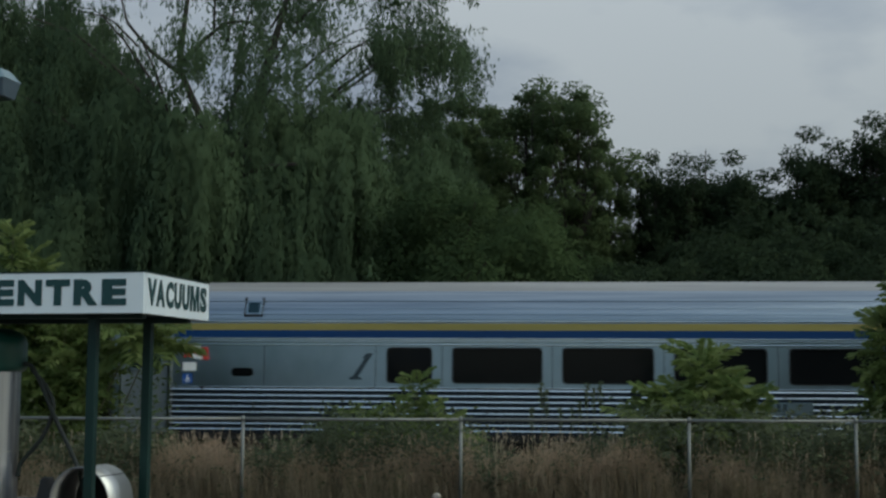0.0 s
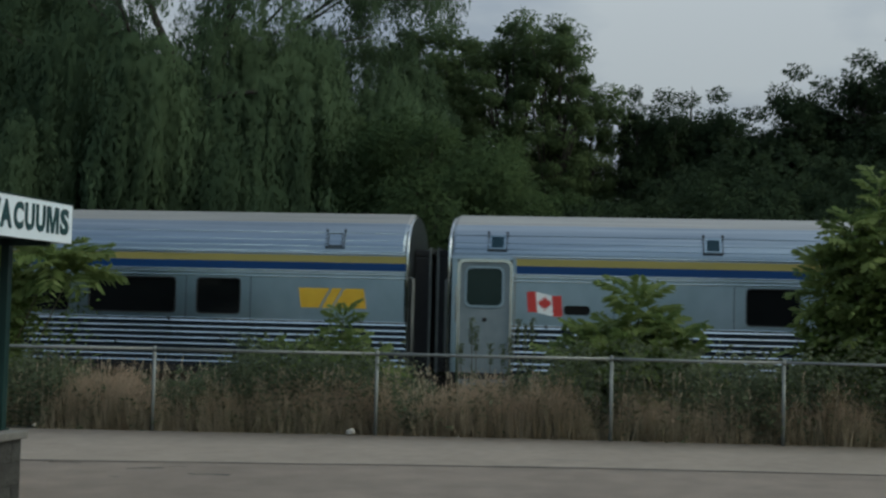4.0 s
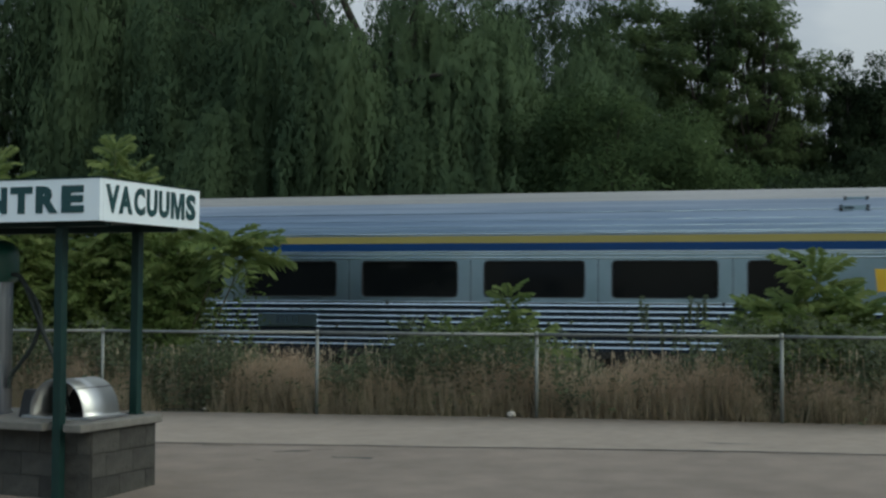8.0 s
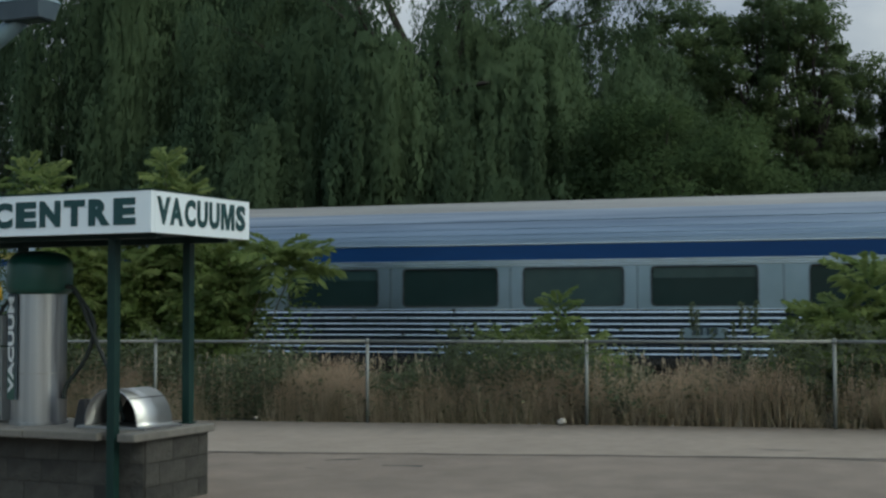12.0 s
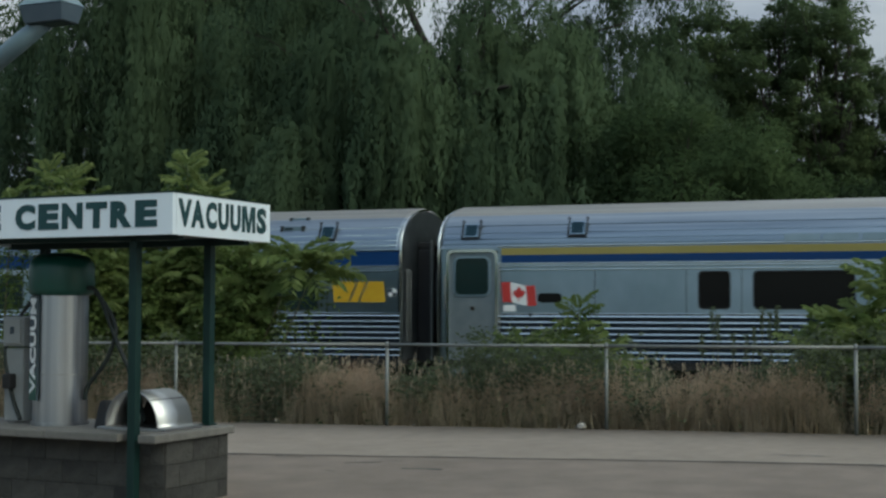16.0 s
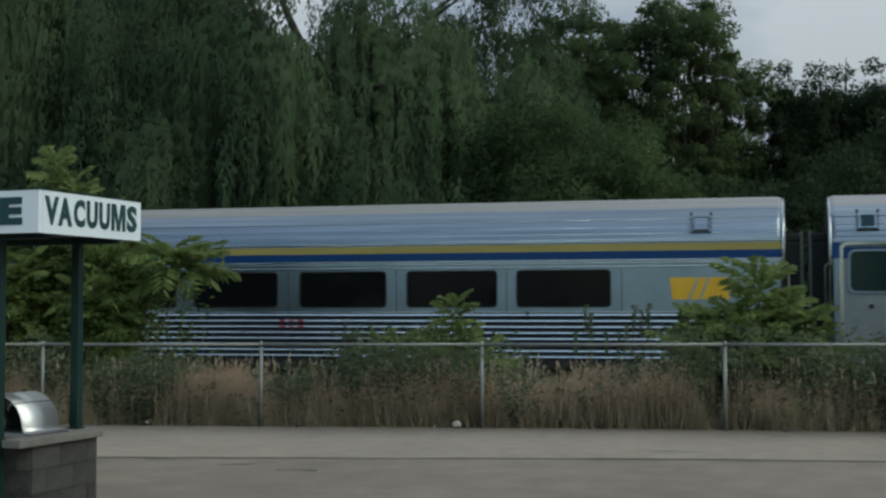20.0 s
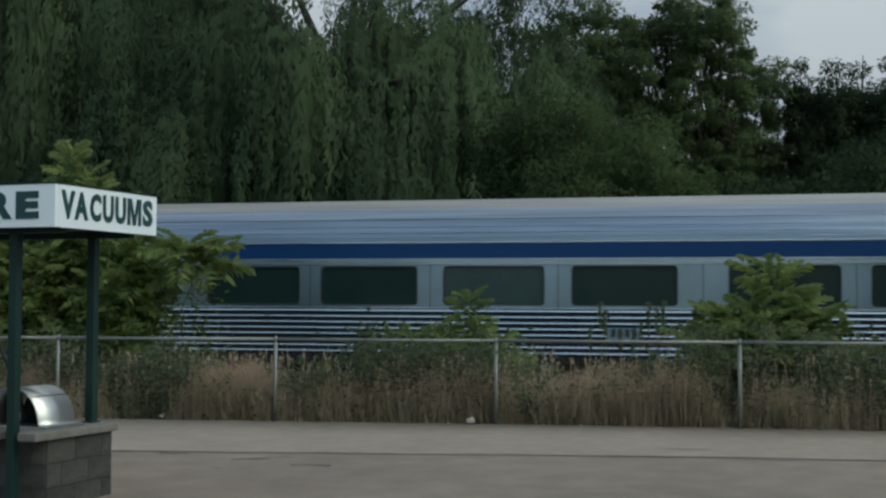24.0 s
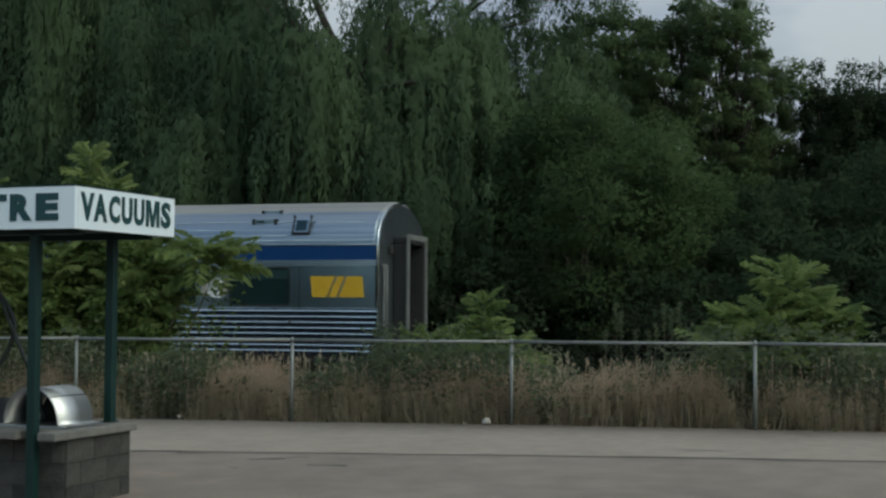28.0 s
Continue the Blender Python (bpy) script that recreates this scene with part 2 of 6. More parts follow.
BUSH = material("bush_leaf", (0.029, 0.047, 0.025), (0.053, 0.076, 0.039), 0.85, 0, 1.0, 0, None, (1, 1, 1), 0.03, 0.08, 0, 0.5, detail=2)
SUMAC = material("sumac_leaf", (0.098, 0.15, 0.046), (0.245, 0.295, 0.112), 0.7, 0, 2.0, 0, None, (1, 1, 1), 0, 0.15, 0.4, 0.5)
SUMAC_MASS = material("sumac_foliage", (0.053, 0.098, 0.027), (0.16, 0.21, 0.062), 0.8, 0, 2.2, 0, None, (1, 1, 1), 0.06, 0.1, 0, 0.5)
WEED = material("weed_leaf", (0.06, 0.085, 0.045), (0.19, 0.215, 0.13), 0.85, 0, 3.0, 0, None, (1, 1, 1), 0.12, 0.08, 0, 0.5)
STRAW = material("dry_grass", (0.285, 0.235, 0.163), (0.61, 0.515, 0.375), 0.9, 0, 3.0, 0, None, (1, 1, 0.4), 0.1, 0.08, 0, 0.5)
PLUME = material("grass_plume", (0.36, 0.262, 0.178), (0.6, 0.45, 0.325), 0.9, 0, 3.0, 0, None, (1, 1, 0.4), 0.1, 0.08, 0, 0.5)
GREEN_BLADE = material("green_grass", (0.07, 0.085, 0.04), (0.2, 0.2, 0.11), 0.9, 0, 3.0, 0, None, (1, 1, 0.4), 0.16, 0.08, 0, 0.35)
LITTER = material("pale_litter", (0.26, 0.24, 0.21), (0.42, 0.39, 0.35), 0.85, 0, 9)


# ---- mesh helpers ----
def mesh_of(name, verts, faces, mat, smooth=False):
    me = bpy.data.meshes.new(name)
    me.from_pydata([tuple(v) for v in verts], [], faces)
    me.materials.append(mat)
    if smooth:
        me.polygons.foreach_set("use_smooth", [True] * len(me.polygons))
    me.update()
    return me


def quads(name, verts, mat, corners=4):
    """A mesh of loose pieces: verts is an array (pieces, corners, 3)."""
    verts = np.ascontiguousarray(verts, dtype=np.float32).reshape(-1, 3)
    count = len(verts) // corners
    me = bpy.data.meshes.new(name)
    me.vertices.add(len(verts))
    me.vertices.foreach_set("co", verts.ravel())
    me.loops.add(count * corners)
    me.loops.foreach_set("vertex_index", np.arange(count * corners, dtype=np.int32))
    me.polygons.add(count)
    me.polygons.foreach_set("loop_start", np.arange(0, count * corners, corners, dtype=np.int32))
    me.materials.append(mat)
    me.update(calc_edges=True)
    return me


def crown(name, pieces, soft, mat, slim=True, follow=0.94):
    """A mesh of loose leaves whose shading follows the clump they grow on."""
    face = np.cross(pieces[:, 2] - pieces[:, 0], pieces[:, 3] - pieces[:, 1])
    face /= np.maximum(np.linalg.norm(face, axis=1, keepdims=True), 1e-6)
    away = (face * soft).sum(1) < 0
    pieces = np.where(away[:, None, None], pieces[:, ::-1], pieces)
    face = np.where(away[:, None], -face, face)
    normal = follow * soft + (1 - follow) * face
    normal /= np.maximum(np.linalg.norm(normal, axis=1, keepdims=True), 1e-6)
    if slim:
        pieces = np.stack([(pieces[:, 0] + pieces[:, 1]) / 2 + 0.4 * (pieces[:, 1] - pieces[:, 3]), pieces[:, 2], (pieces[:, 0] + pieces[:, 3]) / 2 - 0.4 * (pieces[:, 1] - pieces[:, 3])], 1)
    corners = pieces.shape[1]
    me = quads(name, pieces, mat, corners)
    me.normals_split_custom_set_from_vertices(np.repeat(normal, corners, 0).tolist())
    return me


def hang(name, me, parent=None, label="", m=None):
    """Link a mesh as one object, under a parent if there is one."""
    ob = new(name, me)
    if parent is not None:
        ob.parent = parent
    if m is not None:
        ob.matrix_basis = m
    return tagged(ob, label)


def part(name, bm, mat, parent, label="", smooth=False):
    me = bpy.data.meshes.new(name)
    bm.to_mesh(me)
    bm.free()
    me.materials.append(mat)
    if smooth:
        me.polygons.foreach_set("use_smooth", [True] * len(me.polygons))
    return hang(name, me, parent, label)


def boxes(*list_of, bevel=0.0):
    """bmesh of boxes, each (x0, x1, y0, y1, z0, z1)."""
    bm = bmesh.new()
    for x0, x1, y0, y1, z0, z1 in list_of:
        vs = bmesh.ops.create_cube(bm, size=1)["verts"]
        for v in vs:
            v.co = Vector(((x0 + x1) / 2 + v.co.x * (x1 - x0), (y0 + y1) / 2 + v.co.y * (y1 - y0), (z0 + z1) / 2 + v.co.z * (z1 - z0)))
    if bevel:
        bmesh.ops.bevel(bm, geom=bm.edges[:], offset=bevel, segments=2, affect="EDGES", profile=0.6)
    return bm


def tube(points, radii, sides=8, closed_ends=True):
    """Vertices and faces of a tube along points."""
    pts = [Vector(p) for p in points]
    radii = radii if hasattr(radii, "__len__") else [radii] * len(pts)
    verts, faces = [], []
    side = None
    for i, p in enumerate(pts):
        way = (pts[min(i + 1, len(pts) - 1)] - pts[max(i - 1, 0)]).normalized()
        if side is None:
            side = way.orthogonal().normalized()
        side = (side - way * side.dot(way)).normalized()
        other = way.cross(side)
        for k in range(sides):
            a = 2 * math.pi * k / sides
            verts.append(p + radii[i] * (math.cos(a) * side + math.sin(a) * other))
    for i in range(len(pts) - 1):
        for k in range(sides):
            a, b = i * sides + k, i * sides + (k + 1) % sides
            faces.append((a, b, b + sides, a + sides))
    if closed_ends:
        faces.append(tuple(range(sides))[::-1])
        faces.append(tuple(len(verts) - sides + k for k in range(sides)))
    return verts, faces


def tubes(name, list_of, mat, sides=6):
    verts, faces = [], []
    for pts, radii in list_of:
        v, f = tube(pts, radii, sides)
        n = len(verts)
        verts += v
        faces += [tuple(i + n for i in face) for face in f]
    return mesh_of(name, verts, faces, mat, True)


def round_rect(x0, x1, z0, z1, r, steps=4):
    out = []
    for cx, cz, start in ((x1 - r, z1 - r, 0), (x0 + r, z1 - r, 90), (x0 + r, z0 + r, 180), (x1 - r, z0 + r, 270)):
        for k in range(steps + 1):
            a = radians(start + 90 * k / steps)
            out.append((cx + r * math.cos(a), cz + r * math.sin(a)))
    return out


def plate(outline, y0, y1):
    """A flat plate with the outline in x and z, from y0 (front) to y1 (back)."""
    n = len(outline)
    verts = [(x, y0, z) for x, z in outline] + [(x, y1, z) for x, z in outline]
    faces = [tuple(range(n))[::-1], tuple(range(n, 2 * n))]
    faces += [(i, (i + 1) % n, (i + 1) % n + n, i + n) for i in range(n)]
    return verts, faces


def ring(outer, inner, y0, y1):
    """A frame between two outlines of equal count, from y0 (front) to y1."""
    n = len(outer)
    verts = [(x, y, z) for y in (y0, y1) for line in (outer, inner) for x, z in line]
    faces = []
    for i in range(n):
        j = (i + 1) % n
        faces += [(i, j, n + j, n + i), (2 * n + i, 3 * n + i, 3 * n + j, 2 * n + j), (i, 2 * n + i, 2 * n + j, j), (n + i, n + j, 3 * n + j, 3 * n + i)]
    return verts, faces


def lettering(text, mat, width, height, depth=0.004, bold=0.02):
    """A mesh of the words, in x and z, from the origin to width and height, facing -y."""
    cu = bpy.data.curves.new("words", "FONT")
    cu.body, cu.extrude, cu.offset, cu.resolution_u = text, 0.5, bold, 3
    ob = new("words", cu)
    me = bpy.data.meshes.new_from_object(ob.evaluated_get(bpy.context.evaluated_depsgraph_get()))
    bpy.data.objects.remove(ob)
    bpy.data.curves.remove(cu)
    n = len(me.vertices)
    co = np.empty(n * 3, dtype=np.float32)
    me.vertices.foreach_get("co", co)
    co = co.reshape(-1, 3)
    low, high = co.min(0), co.max(0)
    flat = (co - low) / (high - low)
    co = np.stack([flat[:, 0] * width, -flat[:, 2] * depth, flat[:, 1] * height], 1)
    me.vertices.foreach_set("co", co.astype(np.float32).ravel())
    me.materials.clear()
    me.materials.append(mat)
    me.update()
    return me


def leaf_quads(at, ahead, length, width, rng, droop=0.0):
    """Lance-shaped four-cornered leaves at the points, along ahead with scatter."""
    n = len(at)
    ahead = ahead / np.maximum(np.linalg.norm(ahead, axis=1, keepdims=True), 1e-6)
    side = np.cross(ahead, rng.normal(size=(n, 3)))
    side /= np.maximum(np.linalg.norm(side, axis=1, keepdims=True), 1e-6)
    length = np.broadcast_to(length, n)[:, None] * rng.uniform(0.7, 1.25, (n, 1))
    width = np.broadcast_to(width, n)[:, None] * rng.uniform(0.7, 1.25, (n, 1))
    tip = at + ahead * length + np.array([0, 0, -droop]) * length
    mid = at + ahead * length * 0.45
    return np.stack([at, mid + side * width / 2, tip, mid - side * width / 2], 1)


# ---- ground ----
def lot_height(x, y):
    """The lot falls gently from the fence towards the island and levels out beyond it."""
    fall = float(np.interp(y, [-60, -18, -12, -6, 0], [-0.36, -0.34, -0.3, -0.2, 0.0]))
    return fall + (0.02 + 0.009 * min(max(x, -12), 12)) * min(max(1 + y / 6, 0), 1)


def ground_height(x, y):
    """Falling lot, a shallow bank behind the fence, the track bed and the wood beyond."""
    if y <= 0.3:
        return lot_height(x, y) - 0.03
    bank = [(0.3, -0.02), (1.5, -0.12), (3.0, -0.5), (4.6, -0.85), (5.6, -0.82), (6.4, -0.72), (9.6, -0.72), (10.6, -0.95), (14.0, -0.7), (40.0, -0.5), (3000.0, -0.5)]
    for (a, za), (b, zb) in zip(bank, bank[1:]):
        if y <= b:
            z = za + (zb - za) * (y - a) / (b - a)
            return z + 0.05 * noise.noise(Vector((x * 0.7, y * 0.7, 0))) * min(1, (y - 0.3) * 2)
    return -0.5


def build_ground():
    xs = [-3000, -400, -60] + [-30 + 1.2 * i for i in range(51)] + [60, 400, 3000]
    ys = [-3000, -400, -60, -18, -12, -6, -3, 0.2, 0.3] + [0.8 + 0.55 * i for i in range(28)] + [18, 24, 40, 120, 600, 3000]
    verts = [(x, y, ground_height(x, y)) for y in ys for x in xs]
    n = len(xs)
    faces = [(j * n + i, j * n + i + 1, (j + 1) * n + i + 1, (j + 1) * n + i) for j in range(len(ys) - 1) for i in range(n - 1)]
    tagged(hang("ground", mesh_of("ground", verts, faces, EARTH, True)), "dark weedy earth bank sloping to the railway", "ground", kind="structure")


def seam_y(x):
    return -2.77 + x * 0.124 - 0.018 * max(x - 1.0, 0.0) ** 2 / (1 + 0.1 * max(x - 1.0, 0.0))


def build_lot():
    # asphalt in front of the seam, pale concrete apron between the seam and the fence
    xs = [-40, -20] + [-14 + 0.8 * i for i in range(36)] + [30, 45]
    n = len(xs)
    def strip(rows):
        """A sheet over the columns xs, row by row; each row gives y for an x."""
        verts = [(x, y, lot_height(x, y)) for row in rows for x, y in ((x, row(x)) for x in xs)]
        return verts, [(j * n + i, j * n + i + 1, (j + 1) * n + i + 1, (j + 1) * n + i) for j in range(len(rows) - 1) for i in range(n - 1)]
    def edge(x):
        return -0.03 + 0.035 * x + 0.03 * noise.noise(Vector((x * 1.7, 3, 0)))
    def joint(x):
        return seam_y(x) + 0.03 * noise.noise(Vector((x * 1.1, 0, 0)))
    verts, faces = strip([joint, lambda x: 0.5 * (joint(x) + edge(x)), edge])
    low = len(verts)
    verts += [(x, y, z - 0.05) for x, y, z in verts[2 * n:]]
    faces += [(2 * n + i, 2 * n + i + 1, low + i + 1, low + i) for i in range(n - 1)]
    tagged(hang("pavement_apron", mesh_of("pavement_apron", verts, faces, APRON, True)), "pale worn concrete strip along the fence", "pavement", kind="structure")
    rows = [lambda x, y=y: y for y in (-60, -18, -15, -12, -10, -8, -7)]
    tagged(hang("road_lot", mesh_of("road_lot", *strip(rows + [joint]), ASPHALT, True)), "faded grey asphalt of the car wash lot", "lot", kind="structure")
    # tarred seam and cracks
    def crack(points, width):
        verts, faces = [], []
        for i, (x, y) in enumerate(points):
            w = width * (0.4 + 0.9 * abs(noise.noise(Vector((x * 3, y * 3, 5)))))
            verts += [(x, y - w, lot_height(x, y - w) + 0.005), (x, y + w, lot_height(x, y + w) + 0.005)]
            if i:
                a = 2 * (i - 1)
                faces.append((a, a + 2, a + 3, a + 1))
        return verts, faces
    seam = [(x * 0.2, seam_y(x * 0.2) + 0.03 * noise.noise(Vector((x * 0.22, 0, 0))) + 0.012 * noise.noise(Vector((x * 2.1, 1, 0)))) for x in range(-70, 70)]
    tagged(hang("pavement_seam", mesh_of("pavement_seam", *crack(seam, 0.05), CRACK)), "dark tarred joint between concrete and asphalt", "joint", kind="structure")
    rng = random.Random(4)
    verts, faces = [], []
    spots = [(-1.36, -3.8, 6, 0.06), (-2.1, -3.6, 5, 0.05), (-2.2, -4.12, 5, 0.06), (-1.7, -3.35, 3, 0.03), (-3.1, -3.27, 5, 0.03), (-0.72, -4.28, 4, 0.04), (3.7, -3.63, 6, 0.04), (4.3, -4.2, 5, 0.05)] + [(rng.uniform(-4, 6), rng.uniform(-8.5, -3.4), rng.randint(3, 7), rng.uniform(0.02, 0.05)) for k in range(4)]
    for x, y, count, wide in spots:
        line = []
        way = rng.uniform(-0.25, 0.25)
        for i in range(count):
            line.append((x, y))
            x += 0.09
            y += 0.09 * way + rng.uniform(-0.045, 0.045)
        v, f = crack(line, wide)
        s = len(verts)
        verts += v
        faces += [tuple(i + s for i in face) for face in f]
    tagged(hang("pavement_cracks", mesh_of("pavement_cracks", verts, faces, CRACK)), "short dark cracks in the asphalt", "cracks", kind="stuff")
    verts, faces = [], []
    for cx, cy, w, d in ((0.19, -4.9, 0.1, 0.24), (2.6, -1.9, 0.45, 0.05), (3.5, -2.52, 0.4, 0.035), (0.05, -4.65, 0.2, 0.09), (0.26, -5.4, 0.09, 0.1), (-0.4, -4.4, 0.2, 0.04)):
        s = len(verts)
        for i in range(40):
            a = 2 * math.pi * i / 40
            k = 0.7 + 0.45 * noise.noise(Vector((math.cos(a) * 1.5 + cx * 7, math.sin(a) * 1.5, cy))) + 0.3 * noise.noise(Vector((math.cos(a) * 5 + cx * 7, math.sin(a) * 5, cy)))
            px, py = cx + w * k * math.cos(a), cy + d * k * math.sin(a)
            verts.append((px, py, lot_height(px, py) + 0.006))
        faces.append(tuple(range(s, s + 40)))
    tagged(hang("pavement_scuffs", mesh_of("pavement_scuffs", verts, faces, PATCH)), "pale scuffs and dried spills on asphalt", "scuffs", kind="stuff")


def build_wall():
    """A plain block wall with a coping to the south-east, added out of view to darken the coaches' reflections."""
    x0, x1, y = 7.0, 40.0, -23.0
    wall = tagged(new("wall_south"), "plain dark block wall, added unseen to darken reflections", "wall", kind="structure")
    for i in range(6):
        a = x0 + (x1 - x0) * i / 6
        part("panel", boxes((a + 0.01, a + 5.49, y - 0.3, y, -0.36, 6.0)), BLOCK, wall)
    part("coping", boxes((x0 - 0.05, x1 + 0.05, y - 0.36, y + 0.06, 6.002, 6.12), bevel=0.02), CAP, wall)


# ---- railway ----
RAIL_TOP, SIDE_Y, WIDE = -0.479, 6.614, 3.05


def build_track():
    mid = SIDE_Y + WIDE / 2
    track = tagged(new("railway_track"), "rusty steel rails on dark timber ties", "railway track")
    track.location = (0, mid, RAIL_TOP)
    for y in (-0.7175, 0.7175):
        part("rail", boxes((-150, 60, y - 0.036, y + 0.036, -0.04, 0), (-150, 60, y - 0.009, y + 0.009, -0.14, -0.04), (-150, 60, y - 0.07, y + 0.07, -0.165, -0.14)), RAIL, track)
    bm = boxes((-0.11, 0.11, -1.3, 1.3, -0.33, -0.166))
    first = part("tie", bm, TIE, track)
    first.location.x = -14
    for i in range(1, 52):
        ob = new("tie", first.data)
        ob.parent = track
        ob.location.x = -14 + 0.52 * i
    rng = np.random.default_rng(8)
    n = 9000
    at = np.stack([rng.uniform(-15, 14, n), rng.uniform(5.6, 10.3, n), np.zeros(n)], 1)
    at[:, 2] = RAIL_TOP - 0.24 - 0.12 * np.clip(np.abs(at[:, 1] - mid) - 1.5, 0, 1)
    size = rng.uniform(0.02, 0.045, (n, 1, 1))
    shape = np.array([[0, 0, 1], [1, 0, 0], [-0.5, 0.87, 0], [-0.5, -0.87, 0]])
    tri = np.array([[0, 1, 2], [0, 2, 3], [0, 3, 1]])
    pts = at[:, None] + size * (shape[None] + rng.normal(0, 0.25, (n, 4, 3)))
    tagged(hang("ballast", quads("ballast", pts[:, tri].reshape(-1, 3, 3), BALLAST, 3)), "grey crushed stone ballast", "ballast", kind="stuff")


def profile():
    """The coach's cross-section on one side: y inwards from the side, z over the rail."""
    return [(0.0, 3.16), (0.012, 3.26), (0.05, 3.4), (0.12, 3.53), (0.24, 3.67), (0.42, 3.79), (0.66, 3.89), (0.95, 3.975), (1.25, 4.025), (1.525, 4.04)]


def window_on(coach, x0, x1, z0, z1, glass, frame_mat, shade=None):
    w = hang("window", mesh_of("window", *ring(round_rect(x0 - 0.016, x1 + 0.016, z0 - 0.016, z1 + 0.016, 0.085), round_rect(x0 + 0.006, x1 - 0.006, z0 + 0.006, z1 - 0.006, 0.07), -0.008, 0.05), frame_mat), coach)
    hang("pane", mesh_of("pane", *plate(round_rect(x0, x1, z0, z1, 0.06), 0.022, 0.03), glass), w)
    if shade:
        hang("roller_blind", mesh_of("roller_blind", *plate([(x0 + 0.03, z1 - 0.02), (x1 - 0.03, z1 - 0.02), (x1 - 0.03, z1 - shade), (x0 + 0.03, z1 - shade)], 0.014, 0.02), PALE_GLASS), w)


def hatch_on(coach, x0, z0, open_dark):
    """A small framed hatch on the shoulder of the roof, leaning with it."""
    h = hang("roof_hatch", mesh_of("roof_hatch", *ring([(-0.132, 0.033), (0.132, 0.033), (0.132, 0.302), (-0.132, 0.302)], [(-0.115, 0.05), (0.115, 0.05), (0.115, 0.285), (-0.115, 0.285)], -0.02, 0.06), STEEL if open_dark else END_GREY), coach, "", pose(x0, 0.0, z0, -27, 0, 0))
    part("hatch_cover", boxes((-0.115, 0.115, -0.012, 0.0, 0.05, 0.285)), TEAL if open_dark else ROOF, h)
    rod = GASKET if open_dark else END_GREY
    part("lower_lip", boxes((-0.16, 0.16, -0.012, 0.03, -0.005, 0.012)), rod, h)
    for dx in (-0.168, 0.168):
        part("hinge", boxes((dx - 0.007, dx + 0.007, -0.028, 0.02, -0.01, 0.35), (dx - 0.02, dx + 0.02, -0.04, 0.0, 0.34, 0.38)), rod, h)


def slanted_logo(coach, x0, x1, z0, z1):
    """Plain yellow slanted blocks: a wedge, a bar and a second wedge."""
    w, h = x1 - x0, z1 - z0
    for line in (((0.04, 0), (0.3, 0), (0.46, 1), (0.0, 1)), ((0.34, 0), (0.48, 0), (0.64, 1), (0.5, 1)), ((0.52, 0), (1.0, 0), (0.96, 1), (0.68, 1))):
        hang("logo_shape", mesh_of("logo_shape", *plate([(x0 + a * w, z0 + b * h) for a, b in line][::-1], -0.006, 0.001), YELLOW), coach)


LEAF = [(0, 1), (0.16, 0.62), (0.36, 0.72), (0.3, 0.3), (0.62, 0.52), (0.68, 0.3), (0.98, 0.2), (0.82, 0.02), (0.9, -0.12), (0.42, -0.42), (0.48, -0.6), (0.06, -0.52), (0.06, -1), (-0.06, -1), (-0.06, -0.52), (-0.48, -0.6), (-0.42, -0.42), (-0.9, -0.12), (-0.82, 0.02), (-0.98, 0.2), (-0.68, 0.3), (-0.62, 0.52), (-0.3, 0.3), (-0.36, 0.72), (-0.16, 0.62)]


def flag_on(coach, x0, x1, z0, z1):
    w = x1 - x0
    def wavy(a, b, y0, y1):
        """A piece of the cloth as it is drawn: rippling downwards to the right."""
        def drop(k):
            return -0.09 * (z1 - z0) * k + 0.07 * (z1 - z0) * math.sin(5.5 * k + 0.4)
        ks = [a + (b - a) * i / 6 for i in range(7)]
        return plate([(x0 + w * (k - 0.03), z1 + drop(k)) for k in ks] + [(x0 + w * (k + 0.02), z0 + drop(k)) for k in ks[::-1]], y0, y1)
    f = hang("flag_decal", mesh_of("flag_decal", *wavy(0, 1, -0.004, 0.001), WHITE), coach, "red and white flag decal with a leaf")
    for a, b in ((0, 0.27), (0.73, 1)):
        hang("red_band", mesh_of("red_band", *wavy(a, b, -0.008, -0.0042), RED), f)
    cx, cz, s = (x0 + x1) / 2, (z0 + z1) / 2 - 0.02 * (z1 - z0), (z1 - z0) * 0.38
    n = len(LEAF)
    verts = [(cx, -0.008, cz)] + [(cx + 0.9 * s * x, -0.008, cz + s * z) for x, z in LEAF]
    hang("leaf_emblem", mesh_of("leaf_emblem", verts, [(0, 1 + (i + 1) % n, 1 + i) for i in range(n)], RED), f)


def emblem_on(coach, x0, x1, z0, z1):
    """A pale tilted sheet with a round grey mark, between two tan flaps."""
    w, h = x1 - x0, z1 - z0
    def sheet(line, y):
        return plate([(x0 + a * w, z0 + b * h) for a, b in line], y, 0.001)
    e = hang("worn_emblem", mesh_of("worn_emblem", *sheet([(0.2, 0.1), (0.76, -0.02), (0.86, 0.9), (0.3, 1.02)], -0.006), WHITE), coach, "pale worn emblem with tan flaps")
    for line in ([(0.02, 0.12), (0.2, 0.06), (0.26, 0.9), (0.06, 0.96)], [(0.8, 0.06), (0.97, 0.12), (0.99, 0.84), (0.87, 0.88)]):
        hang("flap", mesh_of("flap", *sheet(line, -0.004), LITTER), e)
    def circle(r):
        return [(x0 + 0.53 * w + r * math.cos(k * math.pi / 7), z0 + 0.5 * h + r * math.sin(k * math.pi / 7)) for k in range(14)]
    hang("round_mark", mesh_of("round_mark", *ring(circle(0.11), circle(0.075), -0.009, -0.0062), GREY_BOX), e)


